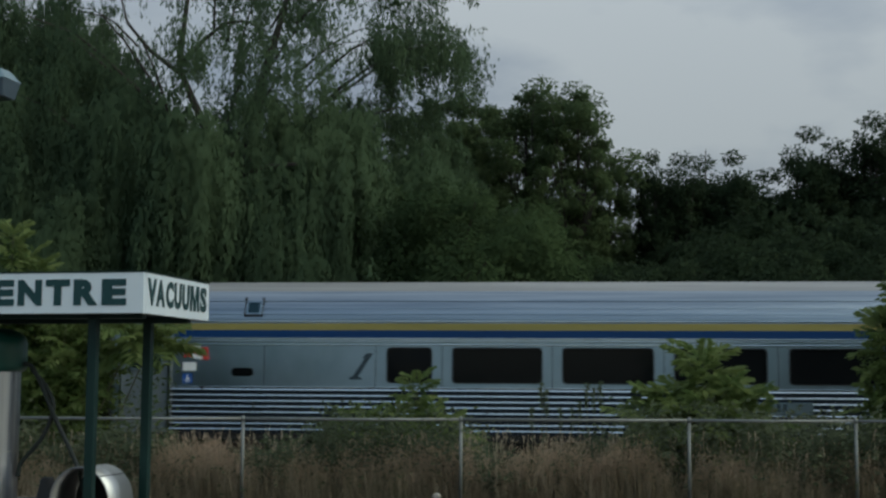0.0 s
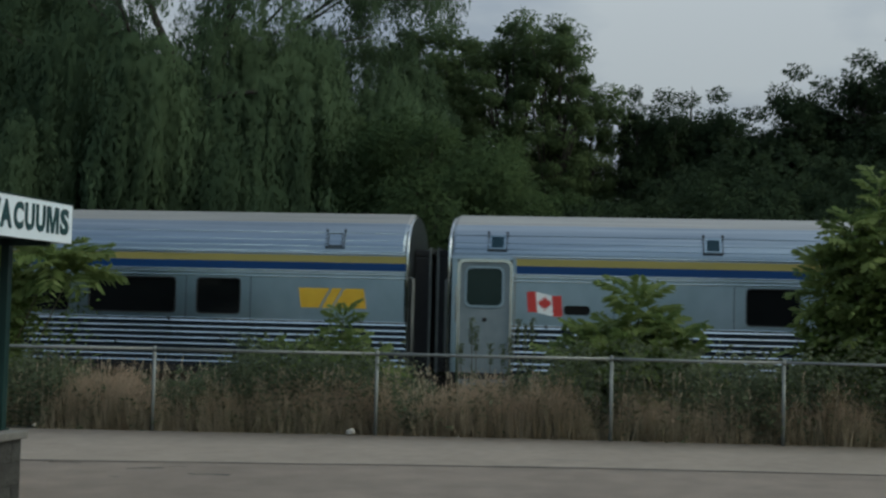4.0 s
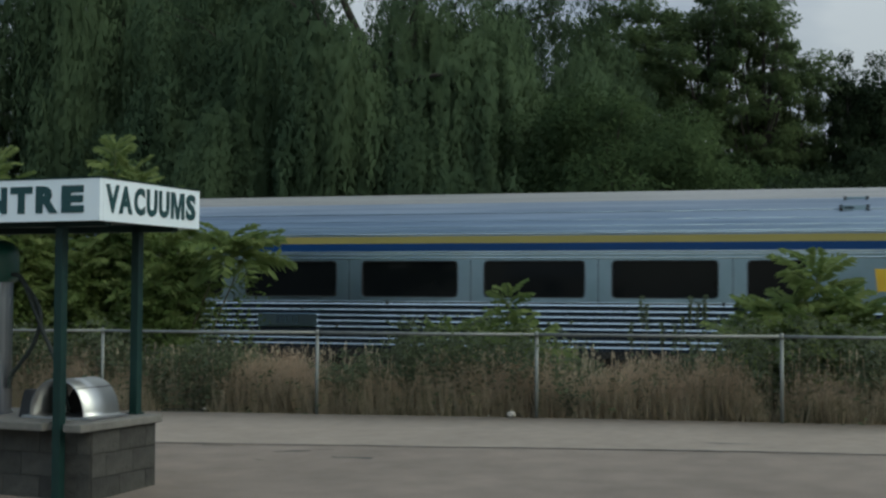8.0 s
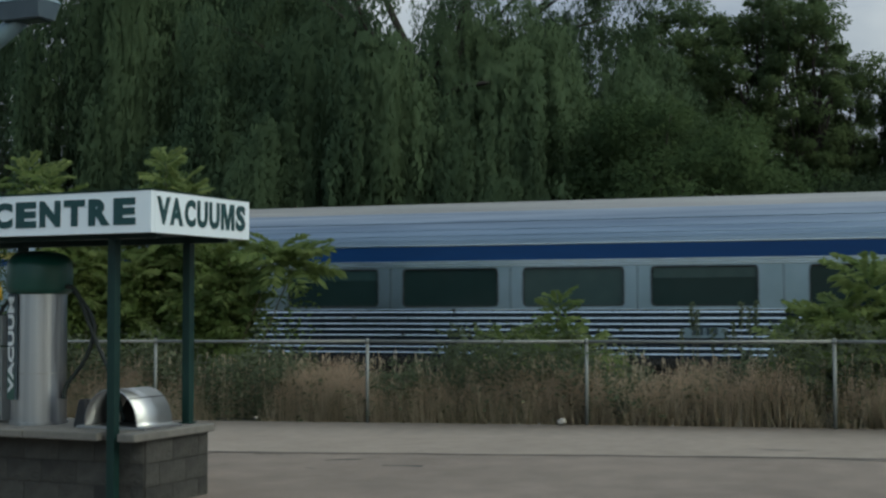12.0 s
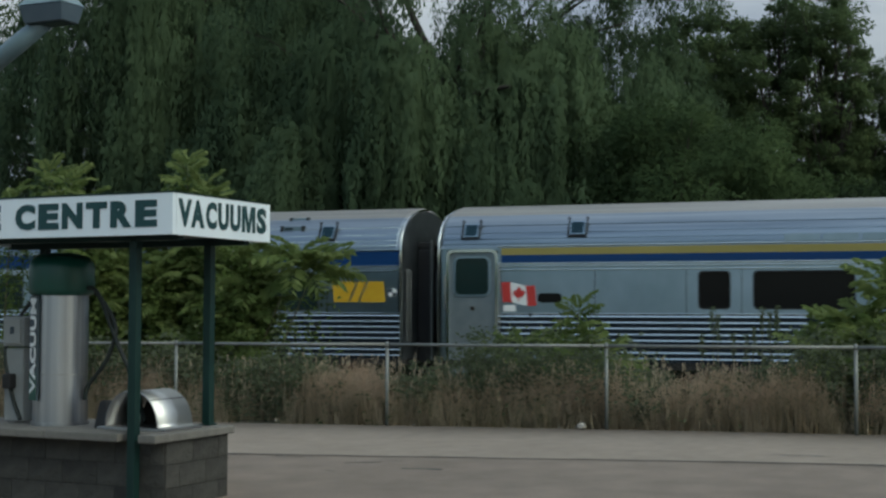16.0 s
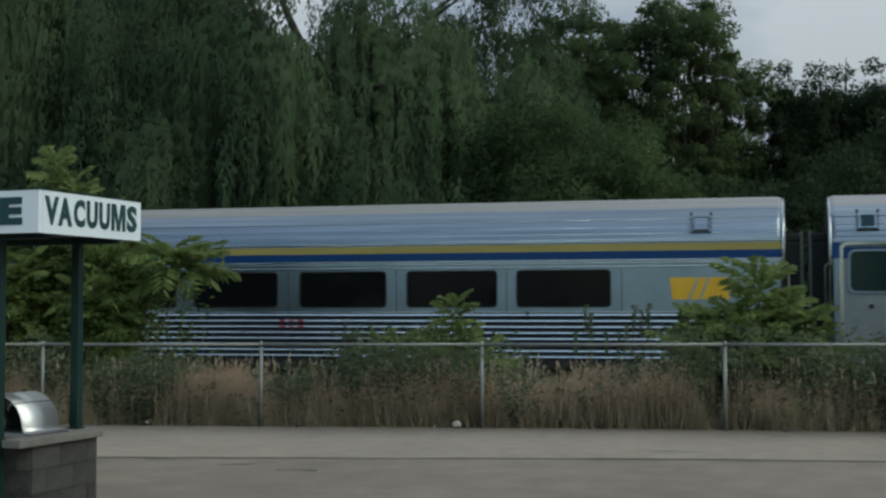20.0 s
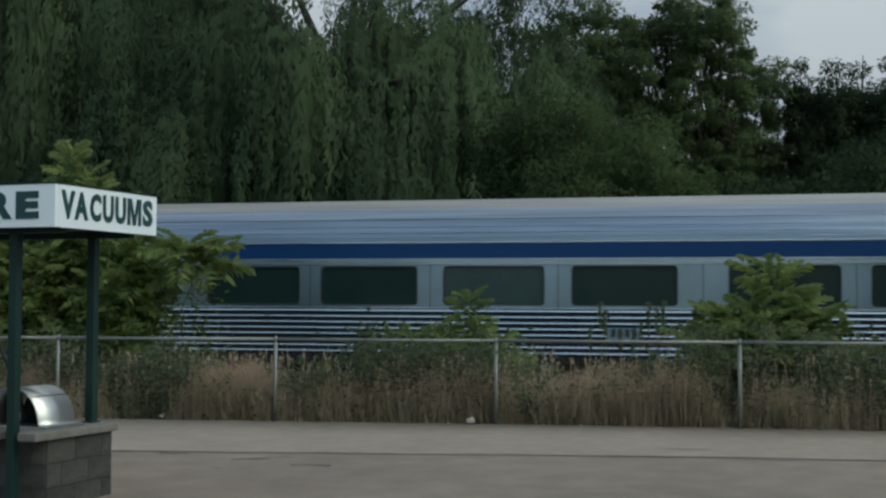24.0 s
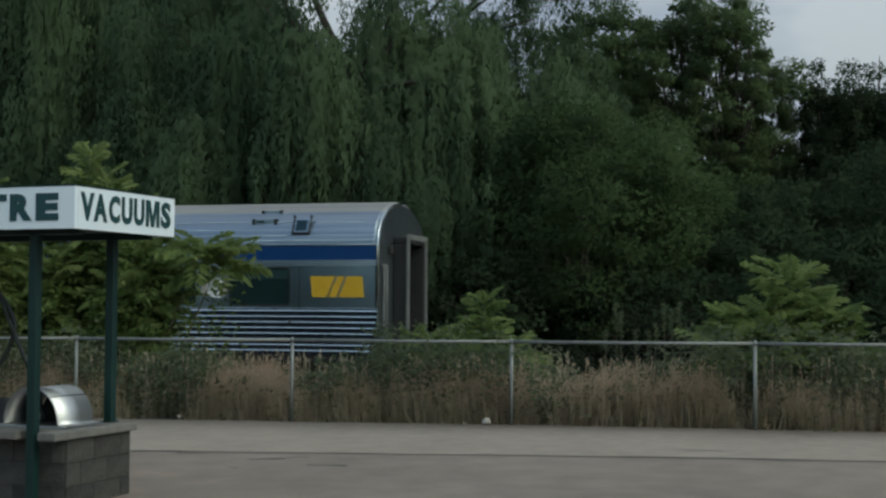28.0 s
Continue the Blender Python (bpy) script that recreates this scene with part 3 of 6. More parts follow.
def access_sign(coach, x0, z0, s=0.21):
    a = part("access_sign", boxes((x0, x0 + s, -0.004, 0.001, z0, z0 + s)), SIGN_BLUE, coach, "small blue access sign")
    circle = [(x0 + s * (0.5 + 0.24 * math.cos(i * 0.52)), z0 + s * (0.32 + 0.24 * math.sin(i * 0.52))) for i in range(12)]
    inner = [(x0 + s * (0.5 + 0.16 * math.cos(i * 0.52)), z0 + s * (0.32 + 0.16 * math.sin(i * 0.52))) for i in range(12)]
    hang("wheel_mark", mesh_of("wheel_mark", *ring(circle, inner, -0.007, -0.0042), WHITE), a)
    part("seat_mark", boxes((x0 + s * 0.42, x0 + s * 0.52, -0.008, -0.0042, z0 + s * 0.4, z0 + s * 0.86), (x0 + s * 0.52, x0 + s * 0.74, -0.008, -0.0042, z0 + s * 0.4, z0 + s * 0.48)), WHITE, a)


def bogie_on(coach, x):
    b_ = hang("bogie", None, coach, "", pose(x, WIDE / 2, 0))
    for y in (-1.0, 1.0):
        part("side_frame", boxes((-1.75, 1.75, y - 0.07, y + 0.07, 0.42, 0.62), (-0.35, 0.35, y - 0.1, y + 0.1, 0.3, 0.75), bevel=0.02), DARK, b_)
        for dx in (-1.3, 1.3):
            part("axle_box", boxes((dx - 0.17, dx + 0.17, y - 0.13, y + 0.13, 0.3, 0.66), bevel=0.03), DARK, b_)
    for dx in (-1.3, 1.3):
        verts, faces = [], []
        for a, b, r, n in ((-0.785, -0.655, 0.455, 24), (0.655, 0.785, 0.455, 24), (-0.655, 0.655, 0.08, 10)):
            v, f = tube([(0, a, 0), (0, b, 0)], r, n)
            s = len(verts)
            verts += v
            faces += [tuple(i + s for i in face) for face in f]
        wheelsets.append((hang("wheelset", mesh_of("wheelset", verts, faces, RAIL), b_, "", pose(dx, 0, 0.455)), dx))


wheelsets = []
LONG = 24.81
SILL, BELT, EAVE = 1.95, 2.89, 3.16
RISE = (SILL - 1.1) / 8


def flute(length):
    """One long flute of the lower side, bulging to -y, from x = 0."""
    line = [(0.0, 0.5), (-0.026, 0.52), (-0.032, 0.57), (-0.031, 0.63), (-0.0245, 0.74), (-0.013, 0.86), (-0.001, 0.985)]
    n = len(line)
    verts = [(x, y, a * RISE) for x in (0.0, length) for y, a in line]
    faces = [(i, n + i, n + i + 1, i + 1) for i in range(n - 1)] + [tuple(range(n)), tuple(range(n, 2 * n))[::-1]]
    return mesh_of("flute", verts, faces, RIB)


FLUTE, FLUTE_LONG = flute(LONG - 1.16), flute(LONG)


def build_coach(label, gold, windows, hatches, logo, flag=None, oval=None, access=None, number=None, plates=(), slash=None, placard=None, word="", last=False, pane_kinds=None, roof_boxes=()):
    coach = tagged(new("passenger_coach"), label, "train coach", "coaches of the train")
    # flat stainless side, with the window openings left out
    door0, door1 = 0.16, 1.16
    xs = sorted({door1, LONG, *(w[0] for w in windows), *(w[1] for w in windows)})
    zs = sorted({SILL, BELT, *(w[2] for w in windows), *(w[3] for w in windows)})
    bm = bmesh.new()
    grid = [[bm.verts.new((x, 0.0, z)) for x in xs] for z in zs]
    for j in range(len(zs) - 1):
        for i in range(len(xs) - 1):
            cx, cz = (xs[i] + xs[i + 1]) / 2, (zs[j] + zs[j + 1]) / 2
            if not any(w[0] < cx < w[1] and w[2] < cz < w[3] for w in windows):
                bm.faces.new((grid[j][i], grid[j][i + 1], grid[j + 1][i + 1], grid[j + 1][i]))
    rim = bmesh.ops.extrude_face_region(bm, geom=bm.faces[:])["geom"]
    for v in rim:
        if isinstance(v, bmesh.types.BMVert):
            v.co.y = 0.06
    bmesh.ops.recalc_face_normals(bm, faces=bm.faces[:])
    part("side_panel", bm, STEEL, coach)
    part("door_jamb", boxes((0.0, door0, 0.0, 0.06, 1.1, BELT)), STEEL, coach)
    inner = sorted(windows)
    for a, b in zip(inner, inner[1:]):
        c = (a[1] + b[0]) / 2
        part("panel_joint", boxes((c - 0.006, c + 0.006, -0.004, 0.001, SILL + 0.02, BELT - 0.15)), GASKET, coach)
    for c in (2.97, inner[0][0] - 0.22, inner[-1][1] + 0.2):
        part("panel_joint", boxes((c - 0.006, c + 0.006, -0.004, 0.001, SILL + 0.02, BELT - 0.15)), GASKET, coach)
    # fluted lower side: eight flutes over a sheet painted with the grooves' shade, on each side
    for front in (True, False):
        start = door1 if front else 0.0
        y0, y1 = (-0.001, 0.02) if front else (WIDE - 0.02, WIDE + 0.001)
        part("groove_sheet", boxes((start, LONG, y0, y1, 1.1, SILL)), GROOVE, coach, "dark sheet behind the flutes, shade painted in")
        for i in range(8):
            m = pose(start, 0, 1.1 + i * RISE) if front else pose(LONG, WIDE, 1.1 + i * RISE, 0, 0, 180)
            hang("flute", FLUTE if front else FLUTE_LONG, coach, "", m)
    for i in range(26):
        rx = door1 + 0.6 + 0.88 * i + 0.3 * ((i * 7) % 5) / 5
        part("drain_bolt", boxes((rx, rx + 0.035, -0.046, -0.005, SILL - 0.03 - 0.106 * ((i * 3) % 7), SILL + 0.03 - 0.106 * ((i * 3) % 7))), GASKET, coach)
    part("sill_beam", boxes((0.0, LONG, 0.02, WIDE - 0.02, 0.98, 1.098)), DARK, coach)
    # stripes, mouldings
    part("letterboard", boxes((0.0, door0, 0.0, 0.06, BELT, EAVE), (door0, door1, 0.0, 0.06, EAVE - 0.03, EAVE), (door1, LONG, 0.0, 0.06, BELT, EAVE)), STEEL, coach)
    belt = BELT if gold else BELT - 0.028
    if gold:
        part("blue_stripe", boxes((door1 + 0.06, LONG - 0.04, -0.006, -0.001, BELT, BELT + 0.14)), BLUE, coach, "dark blue painted stripe")
        part("gold_stripe", boxes((door1 + 0.06, LONG - 0.04, -0.006, -0.001, BELT + 0.142, EAVE)), GOLD, coach, "dull gold painted stripe")
    else:
        part("blue_stripe", boxes((0.02, door0, -0.006, -0.001, belt, EAVE - 0.028), (door0 + 0.06, door1 - 0.08, 0.0235, 0.0285, belt, 3.05), (door1, LONG - 0.04, -0.006, -0.001, belt, EAVE - 0.028)), BLUE, coach, "dark blue painted stripe")
    for z in (belt - 0.02, belt - 0.065, BELT - 0.13, (EAVE + 0.035 if gold else EAVE - 0.01), SILL + 0.012):
        part("moulding", boxes((door1, LONG, -0.022, 0.0, z - 0.011, z + 0.011), bevel=0.006), RIB, coach)
    # roof with rounded ends
    arc = profile()
    line = arc + [(WIDE - y, z) for y, z in arc[-2::-1]]
    verts, n = [], len(line)
    stations = [(0.0, 0.93), (0.03, 0.97), (0.1, 1.0), (0.112, 1.0), (0.3, 1.0)] + [(1.5 + i * 2.18, 1.0) for i in range(11)] + [(LONG - 0.3, 1.0), (LONG - 0.112, 1.0), (LONG - 0.1, 1.0), (LONG - 0.03, 0.97), (LONG, 0.93)]
    for xx, k in stations:
        for y, z in line:
            verts.append((xx, WIDE / 2 + (y - WIDE / 2) * (k if z > EAVE + 0.05 else 1), EAVE + (z - EAVE) * k))
    def strip(first, last):
        return [(s * n + i, (s + 1) * n + i, (s + 1) * n + i + 1, s * n + i + 1) for s in range(len(stations) - 1) for i in range(first, last)]
    hang("roof", mesh_of("roof", verts, strip(0, 5) + strip(n - 6, n - 1), ROOF, True), coach)
    hang("roof_cap", mesh_of("roof_cap", verts, strip(5, n - 6), ROOF_CAP, True), coach, "pale dusty crown of the roof")
    for y, z in ((0.008, 3.235), (0.028, 3.33), (0.07, 3.44), (0.16, 3.585)):
        hang("roof_seam", tubes("roof_seam", [([(0.06, y, z), (LONG - 0.06, y, z)], 0.0055)], STEEL, 6), coach)
    # ends
    for xe, out in ((0.0, -1), (LONG, 1)):
        outline = [(0.0, 1.0), (WIDE, 1.0)] + [(WIDE - y, EAVE + (z - EAVE) * 0.93) for y, z in arc] + [(y, EAVE + (z - EAVE) * 0.93) for y, z in arc[::-1]]
        verts = [(xe + o, y, z) for o in (-out * 0.06, -out * 0.004) for y, z in outline]
        m = len(outline)
        faces = [tuple(range(m)), tuple(range(m, 2 * m))[::-1]] + [(i, (i + 1) % m, (i + 1) % m + m, i + m) for i in range(m)]
        hang("end_wall", mesh_of("end_wall", verts, faces, END_GREY), coach)
        part("corner_post", boxes((xe - 0.02 if out > 0 else xe - 0.012, xe + 0.012 if out > 0 else xe + 0.02, -0.012, 0.05, 1.1, EAVE), bevel=0.006), RIB, coach)
        rim = [(xe - out * 0.01, y - 0.01, EAVE + (z - EAVE) * 0.95) for y, z in arc]
        hang("end_rim", tubes("end_rim", [([(xe - out * 0.01, -0.012, 1.12)] + rim, 0.02)], RIB, 6), coach)
        a, b = sorted((xe, xe + out * 0.3))
        dia = part("diaphragm", boxes((a, b, WIDE / 2 - 0.62, WIDE / 2 - 0.5, 1.05, 3.2), (a, b, WIDE / 2 + 0.5, WIDE / 2 + 0.62, 1.05, 3.2), (a, b, WIDE / 2 - 0.62, WIDE / 2 + 0.62, 3.2, 3.34), bevel=0.03), RUBBER, coach, "black rubber gangway bellows")
        part("face_plate", boxes((xe + out * 0.3 - 0.02, xe + out * 0.3 + 0.02, WIDE / 2 - 0.66, WIDE / 2 - 0.56, 1.05, 3.3), (xe + out * 0.3 - 0.02, xe + out * 0.3 + 0.02, WIDE / 2 + 0.56, WIDE / 2 + 0.66, 1.05, 3.3), (xe + out * 0.3 - 0.02, xe + out * 0.3 + 0.02, WIDE / 2 - 0.66, WIDE / 2 + 0.66, 3.28, 3.38)), GALV, dia)
        part("end_door", boxes((xe - 0.01, xe + 0.01 + out * 0.004, WIDE / 2 - 0.4, WIDE / 2 + 0.4, 1.05, 3.1)), DARK, coach)
        part("coupler", boxes((a - (0.08 if out < 0 else 0), b + (0.08 if out > 0 else 0), WIDE / 2 - 0.12, WIDE / 2 + 0.12, 0.78, 0.98), bevel=0.02), DARK, coach)
        for y in (0.16, 0.34):
            bar = [(xe + out * 0.012, y, 1.4), (xe + out * 0.07, y, 1.44), (xe + out * 0.07, y, 2.75), (xe + out * 0.012, y, 2.79)]
            hang("grab_rail", tubes("grab_rail", [(bar, 0.014)], GALV), coach)
    # vestibule door
    door = part("vestibule_door", boxes((door0 + 0.05, door1 - 0.05, 0.03, 0.07, 0.86, EAVE - 0.07)), DOOR_GREY, coach, "grey steel vestibule door, closed")
    hang("door_frame", mesh_of("door_frame", *ring(round_rect(door0, door1, 0.84, EAVE - 0.02, 0.12), round_rect(door0 + 0.05, door1 - 0.05, 0.86, EAVE - 0.07, 0.1), -0.022, 0.06), RIB), door)
    hang("door_window", mesh_of("door_window", *plate(round_rect(0.33, 0.97, 2.31, 2.98, 0.1), 0.016, 0.029), GREEN_GLASS), door)
    hang("window_trim", mesh_of("window_trim", *ring(round_rect(0.295, 1.005, 2.275, 3.015, 0.12), round_rect(0.33, 0.97, 2.31, 2.98, 0.1), 0.006, 0.03), STEEL), door)
    part("door_latch", boxes((0.62, 0.7, 0.005, 0.03, 2.02, 2.09), bevel=0.01), DARK, door)
    hang("handrail", tubes("handrail", [([(0.14, -0.015, 2.0), (0.14, -0.06, 2.04), (0.14, -0.06, 2.62), (0.14, -0.015, 2.66)], 0.013)], GALV), door)
    hang("handrail", tubes("handrail", [([(1.2, -0.015, 1.2), (1.2, -0.06, 1.24), (1.2, -0.06, 2.86), (1.2, -0.015, 2.9)], 0.013)], GALV), door)
    part("step_well", boxes((door0 + 0.08, door1 - 0.1, 0.02, 0.5, 0.5, 0.54), (door0 + 0.08, door1 - 0.1, 0.1, 0.5, 0.76, 0.8), (door0 + 0.06, door0 + 0.08, 0.0, 0.5, 0.48, 0.86), (door1 - 0.1, door1 - 0.08, 0.0, 0.5, 0.48, 0.86)), GALV, coach)
    # windows
    for i, w in enumerate(windows):
        kind = (pane_kinds or {}).get(i, "")
        window_on(coach, *w, PALE_GLASS if kind == "frosted" else GLASS if gold else GREEN_GLASS, GASKET, 0.2 if kind == "blind" else None)
    # added dark sheet behind the panes stands for the unlit interior
    part("dark_backing", boxes((1.3, LONG - 0.2, 0.35, 0.39, 1.4, 3.1)), DARK, coach)
    for xh, zh, dark in hatches:
        hatch_on(coach, xh, zh, dark)
    for x0, x1, z in roof_boxes:
        part("roof_box", boxes((x0, x1, -0.012, 0.02, z, z + 0.12)), STEEL, coach)
    slanted_logo(coach, *logo)
    if flag:
        flag_on(coach, *flag)
    if oval:
        hang("oval_port", mesh_of("oval_port", *plate(round_rect(*oval, 0.07), -0.008, 0.001), GLASS), coach)
    if access:
        access_sign(coach, *access)
    if placard:
        if last:
            emblem_on(coach, *placard)
        else:
            part("white_placard", boxes((placard[0], placard[1], -0.005, 0.001, placard[2], placard[3])), WHITE, coach)
    if slash:
        hang("slash_mark", mesh_of("slash_mark", *plate([(slash[0] - 0.03, slash[2]), (slash[0] + 0.2, slash[2]), (slash[0] + 0.18, slash[2] + 0.05), (slash[0] + 0.13, slash[2] + 0.05), (slash[1], slash[3]), (slash[1] - 0.12, slash[3]), (slash[1] - 0.2, slash[3] - 0.09), (slash[1] - 0.16, slash[3] - 0.1), (slash[0] + 0.02, slash[2] + 0.05), (slash[0] - 0.03, slash[2] + 0.05)], -0.006, 0.001), INK), coach)
    if number:
        p = part("number_panel", boxes((number[0], number[1], -0.044, 0.0, number[2], number[3])), STEEL, coach)
        if word:
            hang("fleet_number", lettering(word, INK, 0.42, 0.15), p, "", pose(number[0] + (number[1] - number[0] - 0.42) / 2, -0.045, number[2] + 0.04))
        else:
            for i in range(4):
                a = number[0] + (number[1] - number[0] - 0.45) / 2 + 0.12 * i
                part("number_bar", boxes((a, a + 0.085, -0.048, -0.0442, number[2] + 0.05, number[2] + 0.19)), INK, p)
    for x0, x1, z0, z1, bars in plates:
        p = part("data_plate", boxes((x0, x1, 0.02, 0.15, z0, z1)), STEEL, coach)
        shoulder = float(np.interp(z0, [z for y, z in profile()], [y for y, z in profile()]))
        p.matrix_basis = pose(0, shoulder - 0.015, 0)
        lug = 0.05 if bars > 2 else 0.035
        for a in (x0, x1 - lug):
            part("end_lug", boxes((a, a + lug, -0.01, 0.16, z0 - 0.012, z1 + 0.012)), GASKET, p)
        if bars > 2:
            for i in range(bars - 1):
                a = x0 + 0.08 + (x1 - x0 - 0.3) * i / bars
                part("number_bar", boxes((a, a + (x1 - x0) / bars * 0.5, 0.0, 0.0198, z0 + 0.03, z1 - 0.02)), INK, p)
    # running gear and boxes below the floor
    for x in (3.4, LONG - 3.4):
        bogie_on(coach, x)
    for a, b, z in ((6.2, 8.4, 0.45), (9.0, 10.6, 0.6), (11.6, 14.4, 0.42), (15.2, 16.4, 0.62), (17.0, 18.6, 0.5)):
        part("equipment_box", boxes((a, b, 0.35, 1.0, z, 0.99), bevel=0.03), DARK, coach)
    if last:
        for y in (WIDE / 2 - 0.9, WIDE / 2 + 0.9):
            part("marker_lamp", boxes((LONG + 0.0, LONG + 0.08, y - 0.06, y + 0.06, 3.0, 3.14), bevel=0.015), DARK, coach)
    return coach


WZ0, WZ1 = 2.06, 2.70


def big(starts, width, z0=WZ0, z1=WZ1):
    return [(a, a + width, z0, z1) for a in starts]


def build_train():
    low, high = 2.03, 2.71
    coaches = []
    coaches.append(build_coach("stainless steel coach with gold and blue stripes, tinted windows", True,
        [(5.31, 6.14, WZ0, WZ1)] + big((6.54, 8.58, 10.62, 12.68, 14.73, 16.78, 18.83), 1.65) + [(20.89, 21.7, WZ0, WZ1)],
        [(2.74, 3.3, True), (23.45, 3.3, False)], (22.8, 24.06, 2.2, 2.56), flag=(1.42, 1.9, 2.5, 2.74), oval=(2.34, 2.76, 2.16, 2.32), access=(1.4, 2.02, 0.19),
        number=(11.72, 13.07, 1.52, 1.73), slash=(4.63, 5.04, 2.11, 2.6), placard=(1.4, 1.66, 2.26, 2.42)))
    coaches.append(build_coach("stainless steel coach with gold and blue stripes and flag decal", True,
        [(5.29, 6.2, WZ0, WZ1)] + big((6.77, 9.1, 11.43, 13.78, 16.12, 18.45), 1.83) + [(20.79, 21.75, WZ0, WZ1)],
        [(0.87, 3.3, True), (4.7, 3.3, True), (24.03, 3.24, False)], (22.86, 23.9, 2.18, 2.56), flag=(1.43, 2.05, 2.19, 2.56), oval=(2.08, 2.55, 2.17, 2.34), number=(11.7, 12.9, 1.5, 1.72), plates=((22.3, 22.78, 3.555, 3.64, 4), (22.37, 22.77, 3.765, 3.8, 2))))
    coaches.append(build_coach("stainless steel coach with a single broad blue stripe", False,
        [(2.0, 2.75, 2.14, low + 0.68), (3.68, 4.32, low - 0.02, high + 0.01)] + big((4.84, 7.18, 9.5, 11.83, 14.53, 16.89, 19.2), 1.83, low, high) + [(21.84, 23.1, low, high)],
        [(0.62, 3.34, True), (2.72, 3.36, True), (23.27, 3.36, True)], (23.4, 24.5, 2.17, 2.56), flag=(21.21, 21.8, 2.13, 2.54), access=(1.27, 2.47, 0.2), number=(12.39, 13.12, 1.46, 1.64), plates=((22.24, 22.74, 3.555, 3.64, 5), (22.31, 22.71, 3.785, 3.82, 2)), pane_kinds={0: "frosted", 2: "blind", 4: "frosted", 5: "blind"}))
    coaches.append(build_coach("stainless steel coach with gold and blue stripes, flag beside the door", True,
        [(4.82, 5.35, WZ0, WZ1)] + big((5.76, 7.83, 9.88, 11.95, 14.0, 16.1, 18.16, 20.19), 1.66),
        [(0.62, 3.34, True), (2.64, 3.36, True), (23.42, 3.34, False)], (22.88, 23.9, 2.18, 2.56), flag=(1.24, 1.88, 2.15, 2.52), oval=(1.91, 2.36, 2.16, 2.33), number=(11.74, 13.06, 1.48, 1.72), word="4104", placard=(1.26, 1.5, 2.0, 2.12), roof_boxes=((6.28, 6.86, 3.22), (6.92, 7.5, 3.22), (7.56, 8.14, 3.22), (8.2, 8.8, 3.22))))
    coaches.append(build_coach("last stainless steel coach with a broad blue stripe and open end", False,
        [(2.0, 2.75, 2.14, low + 0.68), (3.7, 4.34, low - 0.02, high + 0.01)] + big((4.98, 7.25, 9.59, 11.93, 14.65, 16.99, 19.3), 1.83, low, high) + [(21.85, 23.06, low, high)],
        [(0.62, 3.34, True), (2.72, 3.36, True), (23.27, 3.36, True)], (23.48, 24.54, 2.17, 2.56), access=(1.28, 2.47, 0.21), number=(12.55, 13.14, 1.42, 1.62), plates=((22.24, 22.74, 3.555, 3.64, 5), (22.33, 22.73, 3.785, 3.82, 2)), placard=(21.25, 21.8, 2.15, 2.54), pane_kinds={0: "frosted", 9: "blind", 4: "frosted"}, last=True))
    # a faded flag painted across two flutes
    for coach in (coaches[0], coaches[3]):
        decal = hang("flute_decal", None, coach, "faded red and white decal across the flutes")
        for i in (5, 6):
            z = 1.1 + (i + 0.62) * (SILL - 1.1) / 8
            for a, b, m in ((15.72, 15.83, OLD_RED), (15.92, 15.98, OLD_RED), (16.07, 16.18, OLD_RED)):
                part("decal_stripe", boxes((a, b, -0.0385, -0.0345, z - 0.014, z + 0.02)), m, decal)
    # a small round badge beside the yellow bars of the third coach
    def sector(r, start, steps, y0, y1):
        return plate([(24.64 + r * math.cos(start + k * math.pi / 12), 2.35 + r * math.sin(start + k * math.pi / 12)) for k in range(steps)] + ([(24.64, 2.35)] if steps < 20 else []), y0, y1)
    badge = hang("round_badge", mesh_of("round_badge", *sector(0.09, 0, 24, -0.005, 0.001), WHITE), coaches[2], "small round badge quartered black and white")
    for start in (math.pi / 2, 1.5 * math.pi):
        hang("black_quarter", mesh_of("black_quarter", *sector(0.085, start, 7, -0.009, -0.0052), INK), badge)
    return coaches


# ---- chain-link fence ----
POSTS = (-9.4, -6.289, -3.03, 0.0, 3.07, 5.25, 8.3, 11.4)


def rail_height(x):
    return 1.087 + 0.0045 * x


